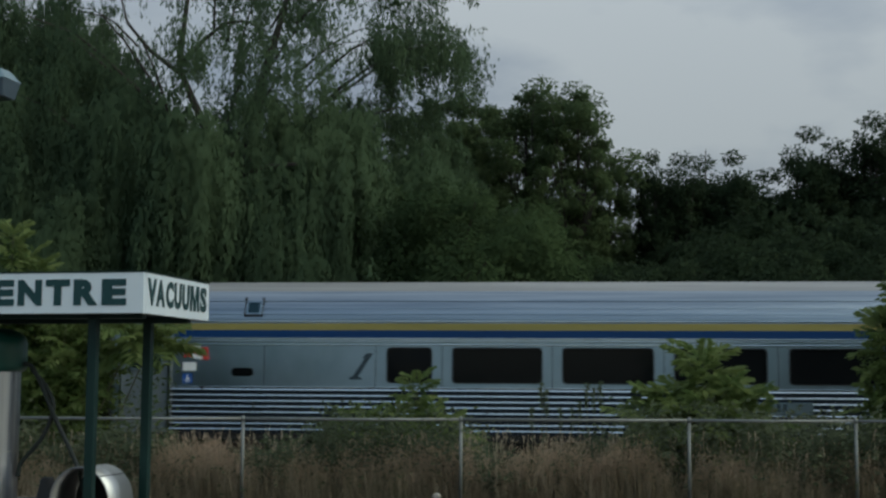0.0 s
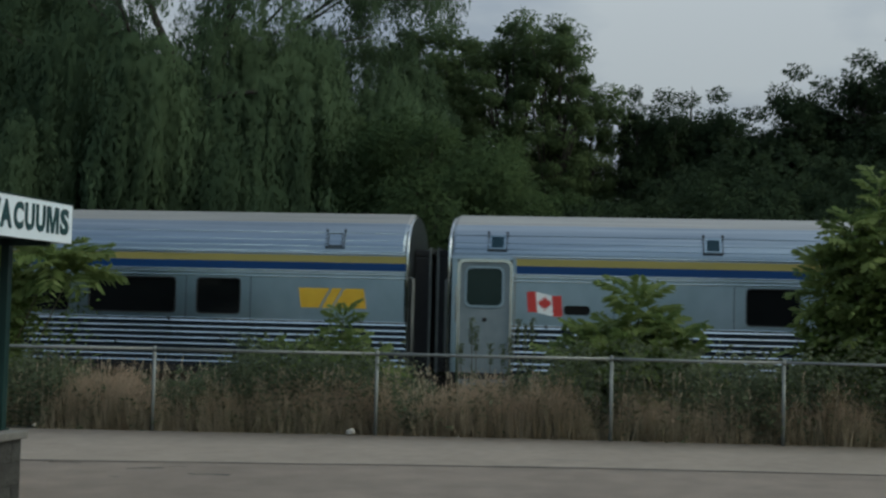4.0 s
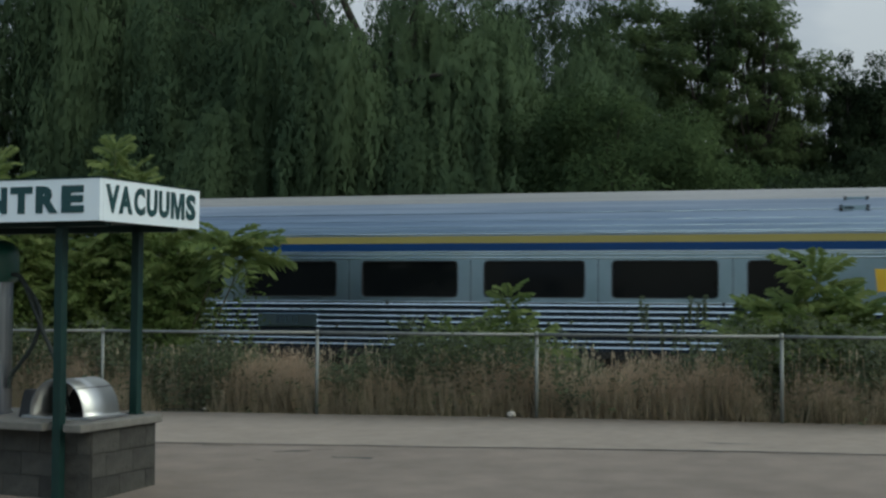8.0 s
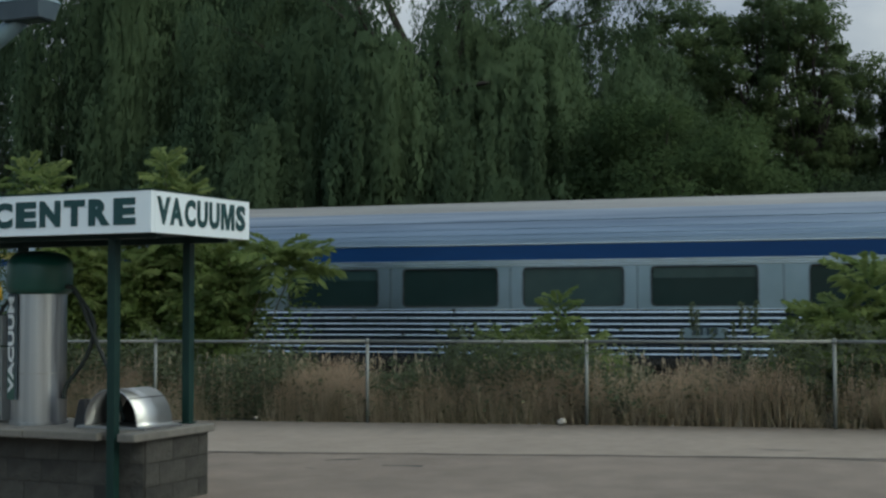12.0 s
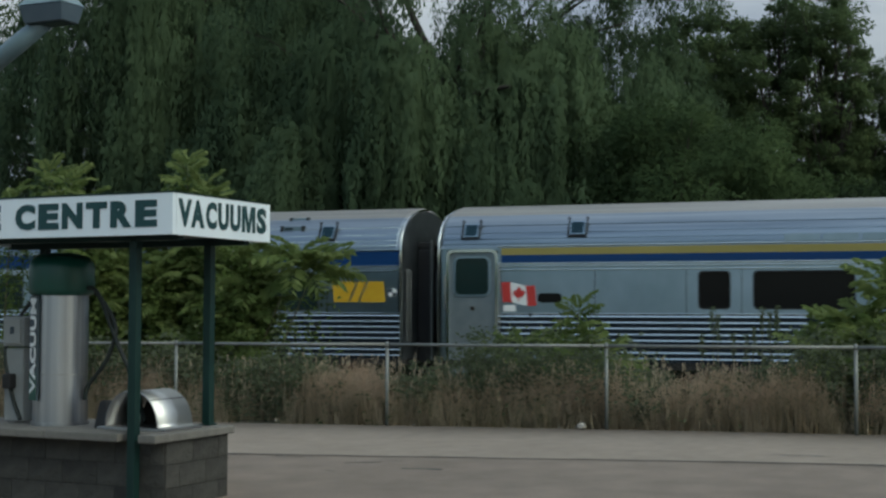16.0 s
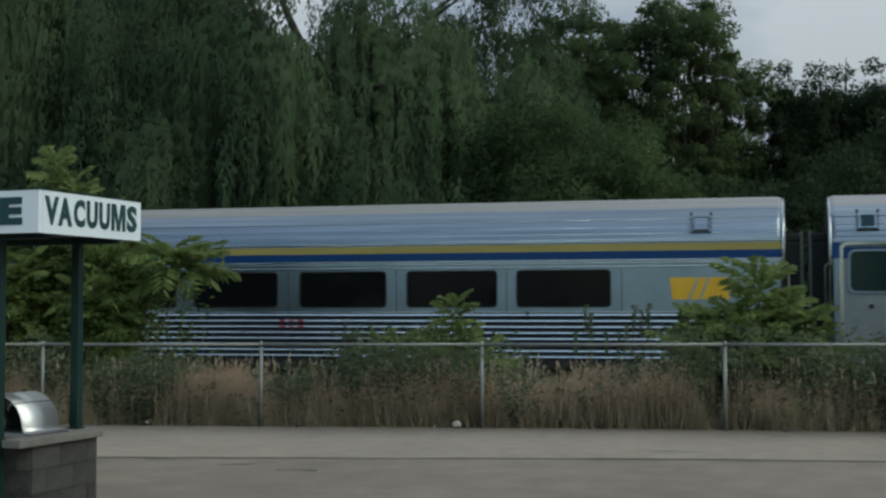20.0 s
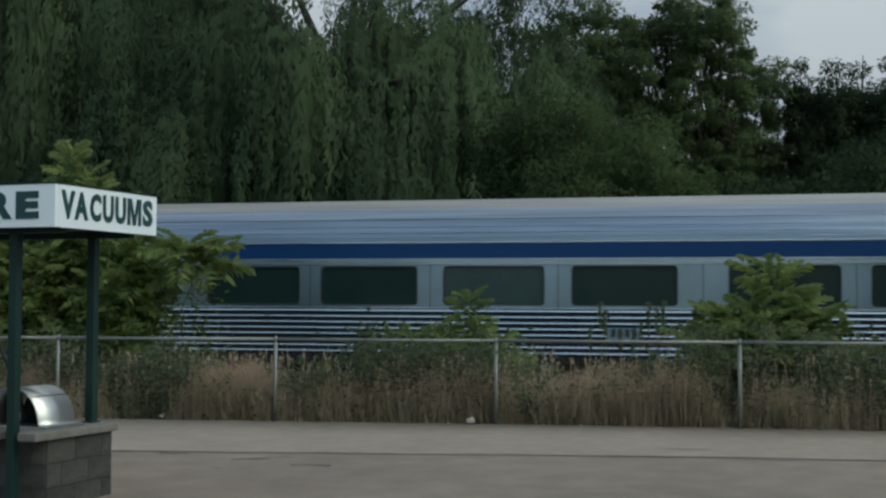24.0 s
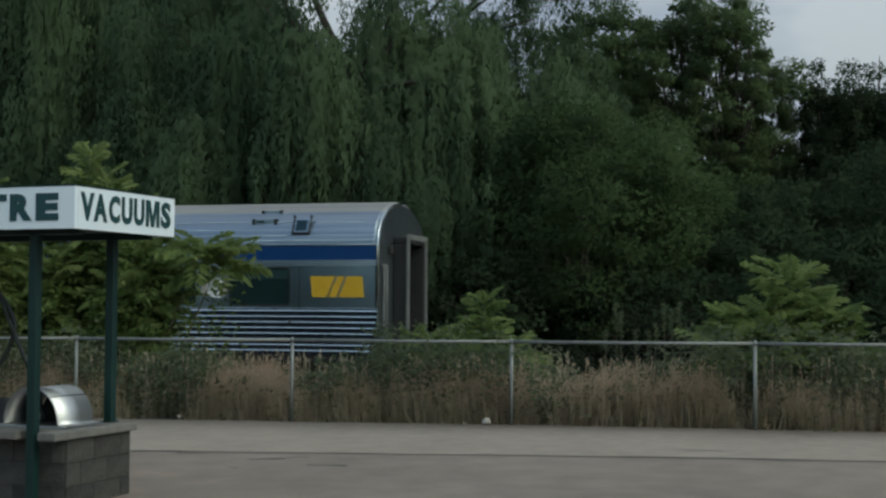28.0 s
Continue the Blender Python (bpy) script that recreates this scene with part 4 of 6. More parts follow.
def build_fence():
    fence = tagged(new("chain_link_fence"), "waist-high galvanised chain-link fence with top rail", "fence")
    for x in POSTS:
        base = 0.02 + 0.009 * x
        p = hang("post", tubes("post", [([(0, 0, base - 0.05), (0, 0, rail_height(x) - 0.02)], 0.025)], GALV, 10), fence, "", pose(x, 0, 0))
        hang("post_cap", mesh_of("post_cap", *tube([(0, 0, rail_height(x) - 0.03), (0, 0, rail_height(x) + 0.005), (0, 0, rail_height(x) + 0.035), (0, 0, rail_height(x) + 0.045)], [0.031, 0.031, 0.022, 0.006], 10), GALV, True), p)
    for a, b in zip(POSTS, POSTS[1:]):
        hang("top_rail", tubes("top_rail", [([(a, 0, rail_height(a)), ((a + b) / 2, 0, rail_height((a + b) / 2) - 0.006), (b, 0, rail_height(b))], 0.021)], GALV, 8), fence)
    # the woven wire: slanting strands both ways
    step, low = 0.075, 0.04
    verts, faces = [], []
    x0, x1 = POSTS[0], POSTS[-1]
    count = int((x1 - x0 + 1.05) / step)
    for way in (1, -1):
        for i in range(count):
            s = x0 - 1.05 + i * step if way > 0 else x0 + i * step
            e = s + 1.05 if way > 0 else s
            pts = [(s if way > 0 else s + 0.0, low), (s + 1.05 * way if way > 0 else s - 1.05, 1.07)]
            (xa, za), (xb, zb) = pts
            za, zb = za + 0.009 * xa, zb + 0.0045 * xb
            w = 0.0011
            n = len(verts)
            y = 0.03 + 0.002 * way
            verts += [(xa - w, y, za), (xa + w, y, za), (xa, y - 2 * w, za), (xb - w, y, zb), (xb + w, y, zb), (xb, y - 2 * w, zb)]
            faces += [(n, n + 3, n + 4, n + 1), (n + 1, n + 4, n + 5, n + 2), (n + 2, n + 5, n + 3, n)]
    tagged(hang("wire_mesh", mesh_of("wire_mesh", verts, faces, WIRE), fence), kind="stuff")


# ---- vacuum island ----
ISLAND = Matrix.Translation((-2.114, -7.216, 0)) @ Matrix.Rotation(radians(-5.968), 4, "Z")
CAP_TOP, FOOT = 0.462, -0.21


def letter_m(width, height):
    line = [(0, 0), (0.21, 0), (0.21, 0.7), (0.4, 0), (0.6, 0), (0.79, 0.7), (0.79, 0), (1, 0), (1, 1), (0.69, 1), (0.5, 0.34), (0.31, 1), (0, 1)]
    return mesh_of("letter_m", *plate([(a * width, b * height) for a, b in line], -0.004, 0.0), LETTER)


def build_canopy():
    canopy = tagged(new("vacuum_canopy"), "flat canopy with white sign fascia on dark green posts", "canopy")
    canopy.matrix_world = ISLAND
    lx, dy, z0, z1 = -3.0, 1.51, 2.172, 2.524
    front = part("front_fascia", boxes((lx, -0.002, 0.0, 0.05, z0, z1)), FASCIA, canopy, "white sign panel with dark green capitals")
    side = part("side_fascia", boxes((-0.05, 0.0, 0.052, dy - 0.002, z0, z1)), FASCIA, canopy, "white sign panel with dark green capitals")
    part("rear_fascia", boxes((lx, -0.002, dy - 0.05, dy, z0, z1)), FASCIA, canopy)
    part("end_fascia", boxes((lx, lx + 0.05, 0.052, dy - 0.052, z0, z1)), FASCIA, canopy)
    part("roof_deck", boxes((lx + 0.052, -0.052, 0.052, dy - 0.052, z0 + 0.03, z0 + 0.06), (lx + 0.052, -0.052, 0.052, dy - 0.052, z1 - 0.05, z1 - 0.01)), GREEN_PAINT, canopy)
    part("drip_edge", boxes((lx - 0.004, 0.004, -0.005, dy + 0.004, z1 + 0.001, z1 + 0.014)), GREEN_PAINT, canopy)
    def words(text, parent, where, width, height, gap, bold):
        shares = [{"M": 1.3, "V": 1.16, "A": 1.16, "S": 1.0}.get(c, 1.0) for c in text]
        cell = width / sum(shares)
        x = 0.0
        for c, k in zip(text, shares):
            hang("letter", letter_m(cell * k - gap, height) if c == "M" else lettering(c, LETTER, cell * k - gap, height, bold=bold), parent, "", where @ pose(x + gap / 2, 0, 0))
            x += cell * (k - (0.17 if c == "V" else 0.0))
    words("CENTRE", front, pose(-1.73, -0.003, 2.24), 1.59, 0.228, 0.036, 0.06)
    words("E", front, pose(-2.11, -0.003, 2.244), 0.25, 0.224, 0.044, 0.065)
    words("VACUUMS", side, pose(0.003, 0.06, 2.243, 0, 0, 90), 1.42, 0.238, 0.026, 0.045)
    for x, y in ((-0.574, 0.249), (-0.511, 1.268), (-2.43, 0.249), (-2.49, 1.268)):
        foot = FOOT - 0.01 if y < 0.5 else CAP_TOP + 0.002
        post = part("post", boxes((x - 0.04, x + 0.04, y - 0.04, y + 0.04, foot, z0 + 0.03), bevel=0.005), GREEN_PAINT, canopy)
        part("base_plate", boxes((x - 0.058, x + 0.058, y - 0.058, y + 0.058, foot, foot + 0.012)), GREEN_PAINT, post)
    for y in (0.249, 1.268):
        part("beam", boxes((lx + 0.1, -0.1, y - 0.04, y + 0.04, z0 - 0.035, z0 + 0.028)), GREEN_PAINT, canopy)


CX0, CX1, CY0, CY1 = -2.9, -0.28, 0.165, 1.375


def build_planter():
    low = tagged(new("block_plinth"), "low plinth of grey split-face concrete blocks", "block wall")
    low.matrix_world = ISLAND
    x0, x1, y0, y1 = CX0 + 0.06, CX1 - 0.06, CY0 + 0.22, CY1 - 0.05
    base = FOOT - 0.015
    part("core", boxes((x0 - 0.006, x1 + 0.006, y0 - 0.006, y1 + 0.006, base, CAP_TOP - 0.066)), MORTAR, low)
    rng = random.Random(2)

    def block(w, d, h):
        bm = bmesh.new()
        bmesh.ops.create_grid(bm, x_segments=5, y_segments=4, size=0.5)
        for v in bm.verts:
            rim = abs(v.co.x) > 0.49 or abs(v.co.y) > 0.49
            v.co = Vector((v.co.x * w, -d / 2 - (0 if rim else 0.002 + 0.004 * rng.random()), v.co.y * h))
        box = boxes((-w / 2, w / 2, -d / 2, d / 2, -h / 2, h / 2))
        me = bpy.data.meshes.new("block")
        bmesh.ops.delete(box, geom=[f for f in box.faces if f.normal.y < -0.9 or f.calc_center_median().y < -d / 2 + 0.001], context="FACES_ONLY")
        box.to_mesh(me)
        box.free()
        bm.from_mesh(me)
        me.clear_geometry()
        bm.to_mesh(me)
        bm.free()
        me.materials.append(BLOCK)
        return me
    shapes = [block(0.384, 0.05, 0.197) for _ in range(4)]
    half = [block(0.186, 0.05, 0.197) for _ in range(2)]
    for face in range(4):
        along = (x1 - x0) if face % 2 == 0 else (y1 - y0)
        for row in range(3):
            z = base + 0.103 + row * 0.2045
            s = 0.0 if row % 2 == 0 else -0.197
            while s < along - 0.05:
                a, b = max(s, 0.0), min(s + 0.394, along)
                w = b - a
                if w > 0.06:
                    me = rng.choice(shapes if w > 0.25 else half)
                    wide = 0.388 if w > 0.25 else 0.19
                    c = (a + b) / 2
                    where = {0: pose(x0 + c, y0 + 0.01, z), 1: pose(x1 - 0.01, y0 + c, z, 0, 0, 90), 2: pose(x1 - c, y1 - 0.01, z, 0, 0, 180), 3: pose(x0 + 0.01, y1 - c, z, 0, 0, -90)}[face]
                    ob = hang("block", me, low, "", where)
                    ob.scale = ((w - 0.002) / wide, 1, 1)
                s += 0.394
    lid = tagged(new("concrete_cap"), "grey concrete cap slabs on the block plinth", "concrete cap")
    lid.matrix_world = ISLAND
    # each front post stands in a notch cut into the slabs' front edge
    cuts = [CX0, -2.53, -2.33, -1.5, -0.68, -0.47, CX1]
    for i, (a, b) in enumerate(zip(cuts, cuts[1:])):
        part("slab", boxes((a + 0.002, b - 0.002, CY0 + (0.2 if i in (1, 4) else 0), CY1, CAP_TOP - 0.072, CAP_TOP), bevel=0.014), CAP, lid)


def build_vacuum():
    vac = tagged(new("vacuum_station"), "stainless vacuum tower with green dome and hoses", "vacuum cleaner")
    vac.matrix_world = ISLAND @ pose(-1.825, 0.75, CAP_TOP) @ Matrix.Diagonal((1.17, 1.17, 1.17, 1))
    def lathe(line, sides=56):
        verts = [(r * math.cos(2 * math.pi * k / sides), r * math.sin(2 * math.pi * k / sides), z) for r, z in line for k in range(sides)]
        faces = [(i * sides + k, i * sides + (k + 1) % sides, (i + 1) * sides + (k + 1) % sides, (i + 1) * sides + k) for i in range(len(line) - 1) for k in range(sides)]
        faces.append(tuple(range(sides))[::-1])
        faces.append(tuple((len(line) - 1) * sides + k for k in range(sides)))
        return verts, faces
    hang("drum", mesh_of("drum", *lathe([(0.215, 0.02), (0.215, 1.05)]), DRUM, False), vac, "brushed stainless drum with painted reflection bands")
    hang("base_ring", mesh_of("base_ring", *lathe([(0.228, 0.0), (0.228, 0.024)]), DRUM), vac)
    hang("seam_band", mesh_of("seam_band", *lathe([(0.2165, 0.4), (0.2165, 0.408)]), BRUSHED), vac)
    hang("dome", mesh_of("dome", *lathe([(0.22, 1.03), (0.25, 1.045), (0.258, 1.08), (0.258, 1.25), (0.246, 1.3), (0.205, 1.345), (0.13, 1.37), (0.02, 1.378)]), DOME, True), vac, "dark green plastic dome")
    panel = part("label_panel", boxes((-0.06, 0.06, -0.245, -0.222, 0.2, 1.03)), INK, vac, "dark panel with upright white lettering")
    panel.matrix_basis = pose(0, 0.007, 0, 0, 0, -22)
    hang("lettering", lettering("VACUUM", WHITE, 0.76, 0.095, bold=0.035), panel, "", pose(0.05, -0.2455, 0.25, 0, -90, 0))
    part("green_patch", boxes((-0.06, 0.06, -0.247, -0.2455, 0.2, 0.42)), DOME, panel)
    def hose(points):
        pts = [Vector(p) for p in points]
        fine = []
        for i in range(len(pts) - 1):
            p0, p1, p2, p3 = pts[max(i - 1, 0)], pts[i], pts[i + 1], pts[min(i + 2, len(pts) - 1)]
            for k in range(8):
                s = k / 8
                fine.append(0.5 * ((2 * p1) + (p2 - p0) * s + (2 * p0 - 5 * p1 + 4 * p2 - p3) * s * s + (3 * p1 - p0 - 3 * p2 + p3) * s ** 3))
        fine.append(pts[-1])
        return fine
    for line in ([(0.23, 0.0, 1.09), (0.31, 0.03, 1.08), (0.38, 0.04, 0.97), (0.517, 0.04, 0.69), (0.714, 0.04, 0.33), (0.8, 0.02, 0.12), (0.86, -0.02, 0.05)],
                 [(0.3, 0.05, 1.06), (0.44, 0.06, 0.9), (0.5, 0.06, 0.74), (0.43, 0.05, 0.53), (0.33, 0.04, 0.4), (0.25, 0.03, 0.3), (0.235, 0.02, 0.2)],
                 [(-0.23, 0.0, 1.04), (-0.36, -0.04, 0.9), (-0.5, -0.08, 0.6), (-0.42, -0.1, 0.25), (-0.32, -0.1, 0.03)]):
        pts = hose(line)
        hang("hose", tubes("hose", [(pts, [0.0165 + 0.002 * (i % 2) for i in range(len(pts))])], HOSE, 8), vac, "ribbed black hose")
    # coin box and nozzle holders beside the tower
    box = tagged(new("coin_box"), "grey enamel coin box on a stand", "coin box")
    box.matrix_world = ISLAND @ pose(-2.3, 0.75, CAP_TOP) @ Matrix.Diagonal((1.17, 1.17, 1.17, 1))
    part("cabinet", boxes((-0.11, 0.11, -0.1, 0.1, 0.62, 0.86), bevel=0.012), GREY_BOX, box)
    part("door", boxes((-0.085, 0.085, -0.115, -0.1, 0.64, 0.84), bevel=0.006), GREY_BOX, box)
    part("lower_cabinet", boxes((-0.1, 0.1, -0.09, 0.09, 0.02, 0.6), bevel=0.012), GREY_BOX, box)
    part("coin_slot", boxes((-0.02, 0.02, -0.118, -0.1152, 0.72, 0.78)), INK, box)
    part("nozzle_holder", boxes((-0.05, 0.03, -0.17, -0.09, 0.28, 0.4), bevel=0.015), RUBBER, box)
    # a low dark block left of the hood, where the nozzle rests
    rest = tagged(new("nozzle_rest"), "low dark rubber rest for the vacuum nozzle", "stand")
    rest.matrix_world = ISLAND @ pose(-1.17, 0.62, CAP_TOP)
    bm = boxes((-0.08, 0.08, -0.09, 0.09, 0.0, 0.25))
    for v in bm.verts:
        if v.co.z > 0.1:
            v.co.x *= 0.55
            v.co.y *= 0.6
    bmesh.ops.bevel(bm, geom=bm.edges[:], offset=0.025, segments=3, affect="EDGES", profile=0.6)
    part("base", bm, RUBBER, rest)


def build_hood():
    hood = tagged(new("metal_hood"), "arched stainless steel hood, open at the front", "waste bin")
    hood.matrix_world = ISLAND @ pose(-0.795, 0.5, CAP_TOP)
    # a rolled sheet whose axis runs front to back, open in front, with flat foot flanges
    deep, high = 0.52, 0.35
    arc = [(0.285 * math.sin(a), 0.035 + (high - 0.035) * math.cos(a)) for a in [radians(-90 + 180 * k / 26) for k in range(27)]]
    arc = [(-0.35, 0.026), (-0.295, 0.029)] + arc + [(0.295, 0.029), (0.36, 0.026)]
    n = len(arc)
    verts = [(x, y, z) for y in (0.0, deep) for x, z in arc] + [(x * 0.975, y, z - 0.006) for y in (0.0, deep) for x, z in arc]
    faces = []
    for i in range(n - 1):
        faces += [(i, i + 1, n + i + 1, n + i), (2 * n + i, 3 * n + i, 3 * n + i + 1, 2 * n + i + 1), (i, 2 * n + i, 2 * n + i + 1, i + 1), (n + i, n + i + 1, 3 * n + i + 1, 3 * n + i)]
    hang("cover", mesh_of("cover", verts, faces, HOOD_STEEL, True), hood, "arched polished steel cover")
    rim = [(x + 0.002, -0.004, z + 0.002) for x, z in arc[2:-2]]
    hang("rolled_rim", tubes("rolled_rim", [(rim, 0.007)], BRUSHED, 6), hood)
    # dark lines laid on the cover stand for reflections in the sheet
    for k in (8, 21):
        seam = [(arc[k][0] * 1.004, y, arc[k][1] + 0.001) for y in (0.004, deep - 0.004)]
        hang("lap_seam", tubes("lap_seam", [(seam, 0.004)], DARK, 5), hood)
    line = [(x * 0.96, z - 0.012) for x, z in arc[2:-2]] + [(0.27, 0.024), (-0.27, 0.024)]
    hang("end_plate", mesh_of("end_plate", *plate(line, deep - 0.03, deep - 0.018), DARK), hood)
    part("base_tray", boxes((-0.37, 0.38, -0.02, deep + 0.02, 0.0, 0.022), bevel=0.004), BRUSHED, hood)
    part("waste_slot", boxes((-0.17, 0.17, 0.08, deep - 0.06, 0.0225, 0.03)), DARK, hood)


def build_lamp():
    lamp = tagged(new("lot_lamp"), "grey shoebox lamp on a thick slanting arm and pole", "street lamp")
    lamp.matrix_world = ISLAND @ pose(0, 0, CAP_TOP)
    hang("pole", mesh_of("pole", *tube([(-2.86, 0.78, 0.0), (-2.86, 0.78, 3.52)], [0.07, 0.06], 14), LAMP_PAINT, True), lamp)
    part("foot", boxes((-2.98, -2.74, 0.66, 0.9, 0.0, 0.02), bevel=0.004), LAMP_PAINT, lamp)
    hang("arm", mesh_of("arm", *tube([(-2.9, 0.78, 3.4), (-2.4, 0.78, 3.68), (-2.12, 0.78, 3.84)], [0.095, 0.095, 0.085], 12), LAMP_PAINT, True), lamp)
    # the head: a shallow tray, its sides leaning in to the lens, under a low hipped cover
    def frustum(low, high, z0, z1):
        """Between two rectangles (x0, x1, y0, y1)."""
        bm = bmesh.new()
        rows = [[bm.verts.new((x, y, z)) for x, y in ((r[0], r[2]), (r[1], r[2]), (r[1], r[3]), (r[0], r[3]))] for r, z in ((low, z0), (high, z1))]
        bm.faces.new(rows[0][::-1])
        bm.faces.new(rows[1])
        for i in range(4):
            bm.faces.new((rows[0][i], rows[0][(i + 1) % 4], rows[1][(i + 1) % 4], rows[1][i]))
        bmesh.ops.bevel(bm, geom=bm.edges[:], offset=0.01, segments=2, affect="EDGES", profile=0.6)
        return bm
    head = part("head", frustum((-2.24, -1.78, 0.64, 0.88), (-2.28, -1.75, 0.6, 0.92), 3.815, 3.98), LAMP_TRAY, lamp, "blue-grey lamp head, unlit")
    part("cover", frustum((-2.29, -1.74, 0.59, 0.93), (-2.2, -1.82, 0.67, 0.85), 3.982, 4.09), LAMP_PAINT, head, "pale grey lamp cover")
    part("lens", boxes((-2.21, -1.81, 0.67, 0.85, 3.805, 3.814)), GREEN_PAINT, head)


def build_litter():
    rng = random.Random(6)
    def lump(r):
        bm = bmesh.new()
        bmesh.ops.create_icosphere(bm, subdivisions=2, radius=r)
        for v in bm.verts:
            v.co *= 0.75 + 0.5 * rng.random()
            v.co.z *= 0.7
        return bm
    stone = part("stone", lump(0.06), LITTER, None)
    stone.location = (-0.32, -0.05, 0.055)
    tagged(stone, "pale broken stone at the fence foot", "stone", "pale bits along the fence")
    for x, y, s in ((-0.62, -0.04, 0.4), (0.62, 0.0, 0.45), (0.75, -0.02, 0.35), (1.1, 0.0, 0.55), (-1.3, -0.05, 0.3), (1.9, 0.02, 0.3), (2.4, 0.03, 0.35), (-4.6, -0.2, 0.5), (3.5, 0.06, 0.3), (0.5, -0.06, 0.35), (0.88, -0.03, 0.4), (1.25, 0.01, 0.4), (2.05, 0.03, 0.4), (-0.9, -0.07, 0.25), (-2.6, -0.12, 0.3)):
        ob = copy_thing(stone, pose(x, y, 0.04 * s, 0, 0, rng.uniform(0, 360)))
        ob.scale = (s * 0.8, s * 0.8, s * 0.6)


# ---- plants ----
def unit(v):
    return v / np.maximum(np.linalg.norm(v, axis=-1, keepdims=True), 1e-6)


def limb_lines(rng, height, spread, start, count, lift):
    """Curved limbs from the trunk outwards and up."""
    lines = []
    for i in range(count):
        a = 2 * math.pi * (i + rng.uniform(-0.3, 0.3)) / count
        z0 = height * rng.uniform(start, start + 0.25)
        r, h = spread * rng.uniform(0.6, 0.95), height * rng.uniform(0.25, 0.5) * lift
        pts = []
        for k in range(6):
            s = k / 5
            pts.append((r * math.cos(a) * s ** 0.9 + rng.normal(0, 0.1) * s, r * math.sin(a) * s ** 0.9 + rng.normal(0, 0.1) * s, z0 + h * math.sin(s * 1.6)))
        lines.append((pts, [0.011 * height * (0.55 - 0.5 * k / 5) * 0.55 + 0.01 for k in range(6)]))
    return lines


def strands(rng, anchors, falls, count, per, wide):
    """Leaves on hanging strands, a curtain of them under each anchor; also the way each curtain faces."""
    folds = len(anchors)
    pick = np.repeat(np.arange(folds), count)
    n = len(pick)
    turn = rng.uniform(0, math.pi, folds)[pick]
    along, across = rng.normal(0, wide, n), rng.normal(0, wide * 0.45, n)
    root = anchors[pick] + np.stack([along * np.cos(turn) - across * np.sin(turn), along * np.sin(turn) + across * np.cos(turn), rng.normal(0, 0.3, n) - 0.5 * along ** 2], 1)
    fall = falls[pick] * rng.uniform(0.55, 1.1, n)
    s = rng.uniform(0, 1, (n, per))
    out = unit(root[:, :2] - anchors[pick][:, :2] + 0.15 * anchors[pick][:, :2])
    at = np.repeat(root[:, None], per, 1)
    push = 0.35 * (1 - (1 - np.clip(s * 3, 0, 1)) ** 2)
    at[..., :2] += out[:, None] * push[..., None]
    at[..., 2] += 0.2 * np.sin(np.clip(s * 3, 0, 1) * math.pi) - fall[:, None] * np.clip(s - 0.08, 0, 1) ** 1.1
    at += rng.normal(0, 0.07, at.shape)
    ahead = np.stack([rng.normal(0, 0.35, s.shape), rng.normal(0, 0.35, s.shape), -np.ones(s.shape)], -1)
    soft = np.zeros(at.shape)
    soft[..., :2] = out[:, None]
    soft[..., 2] = 0.75 - 0.7 * s
    return at.reshape(-1, 3), ahead.reshape(-1, 3), unit(soft.reshape(-1, 3))


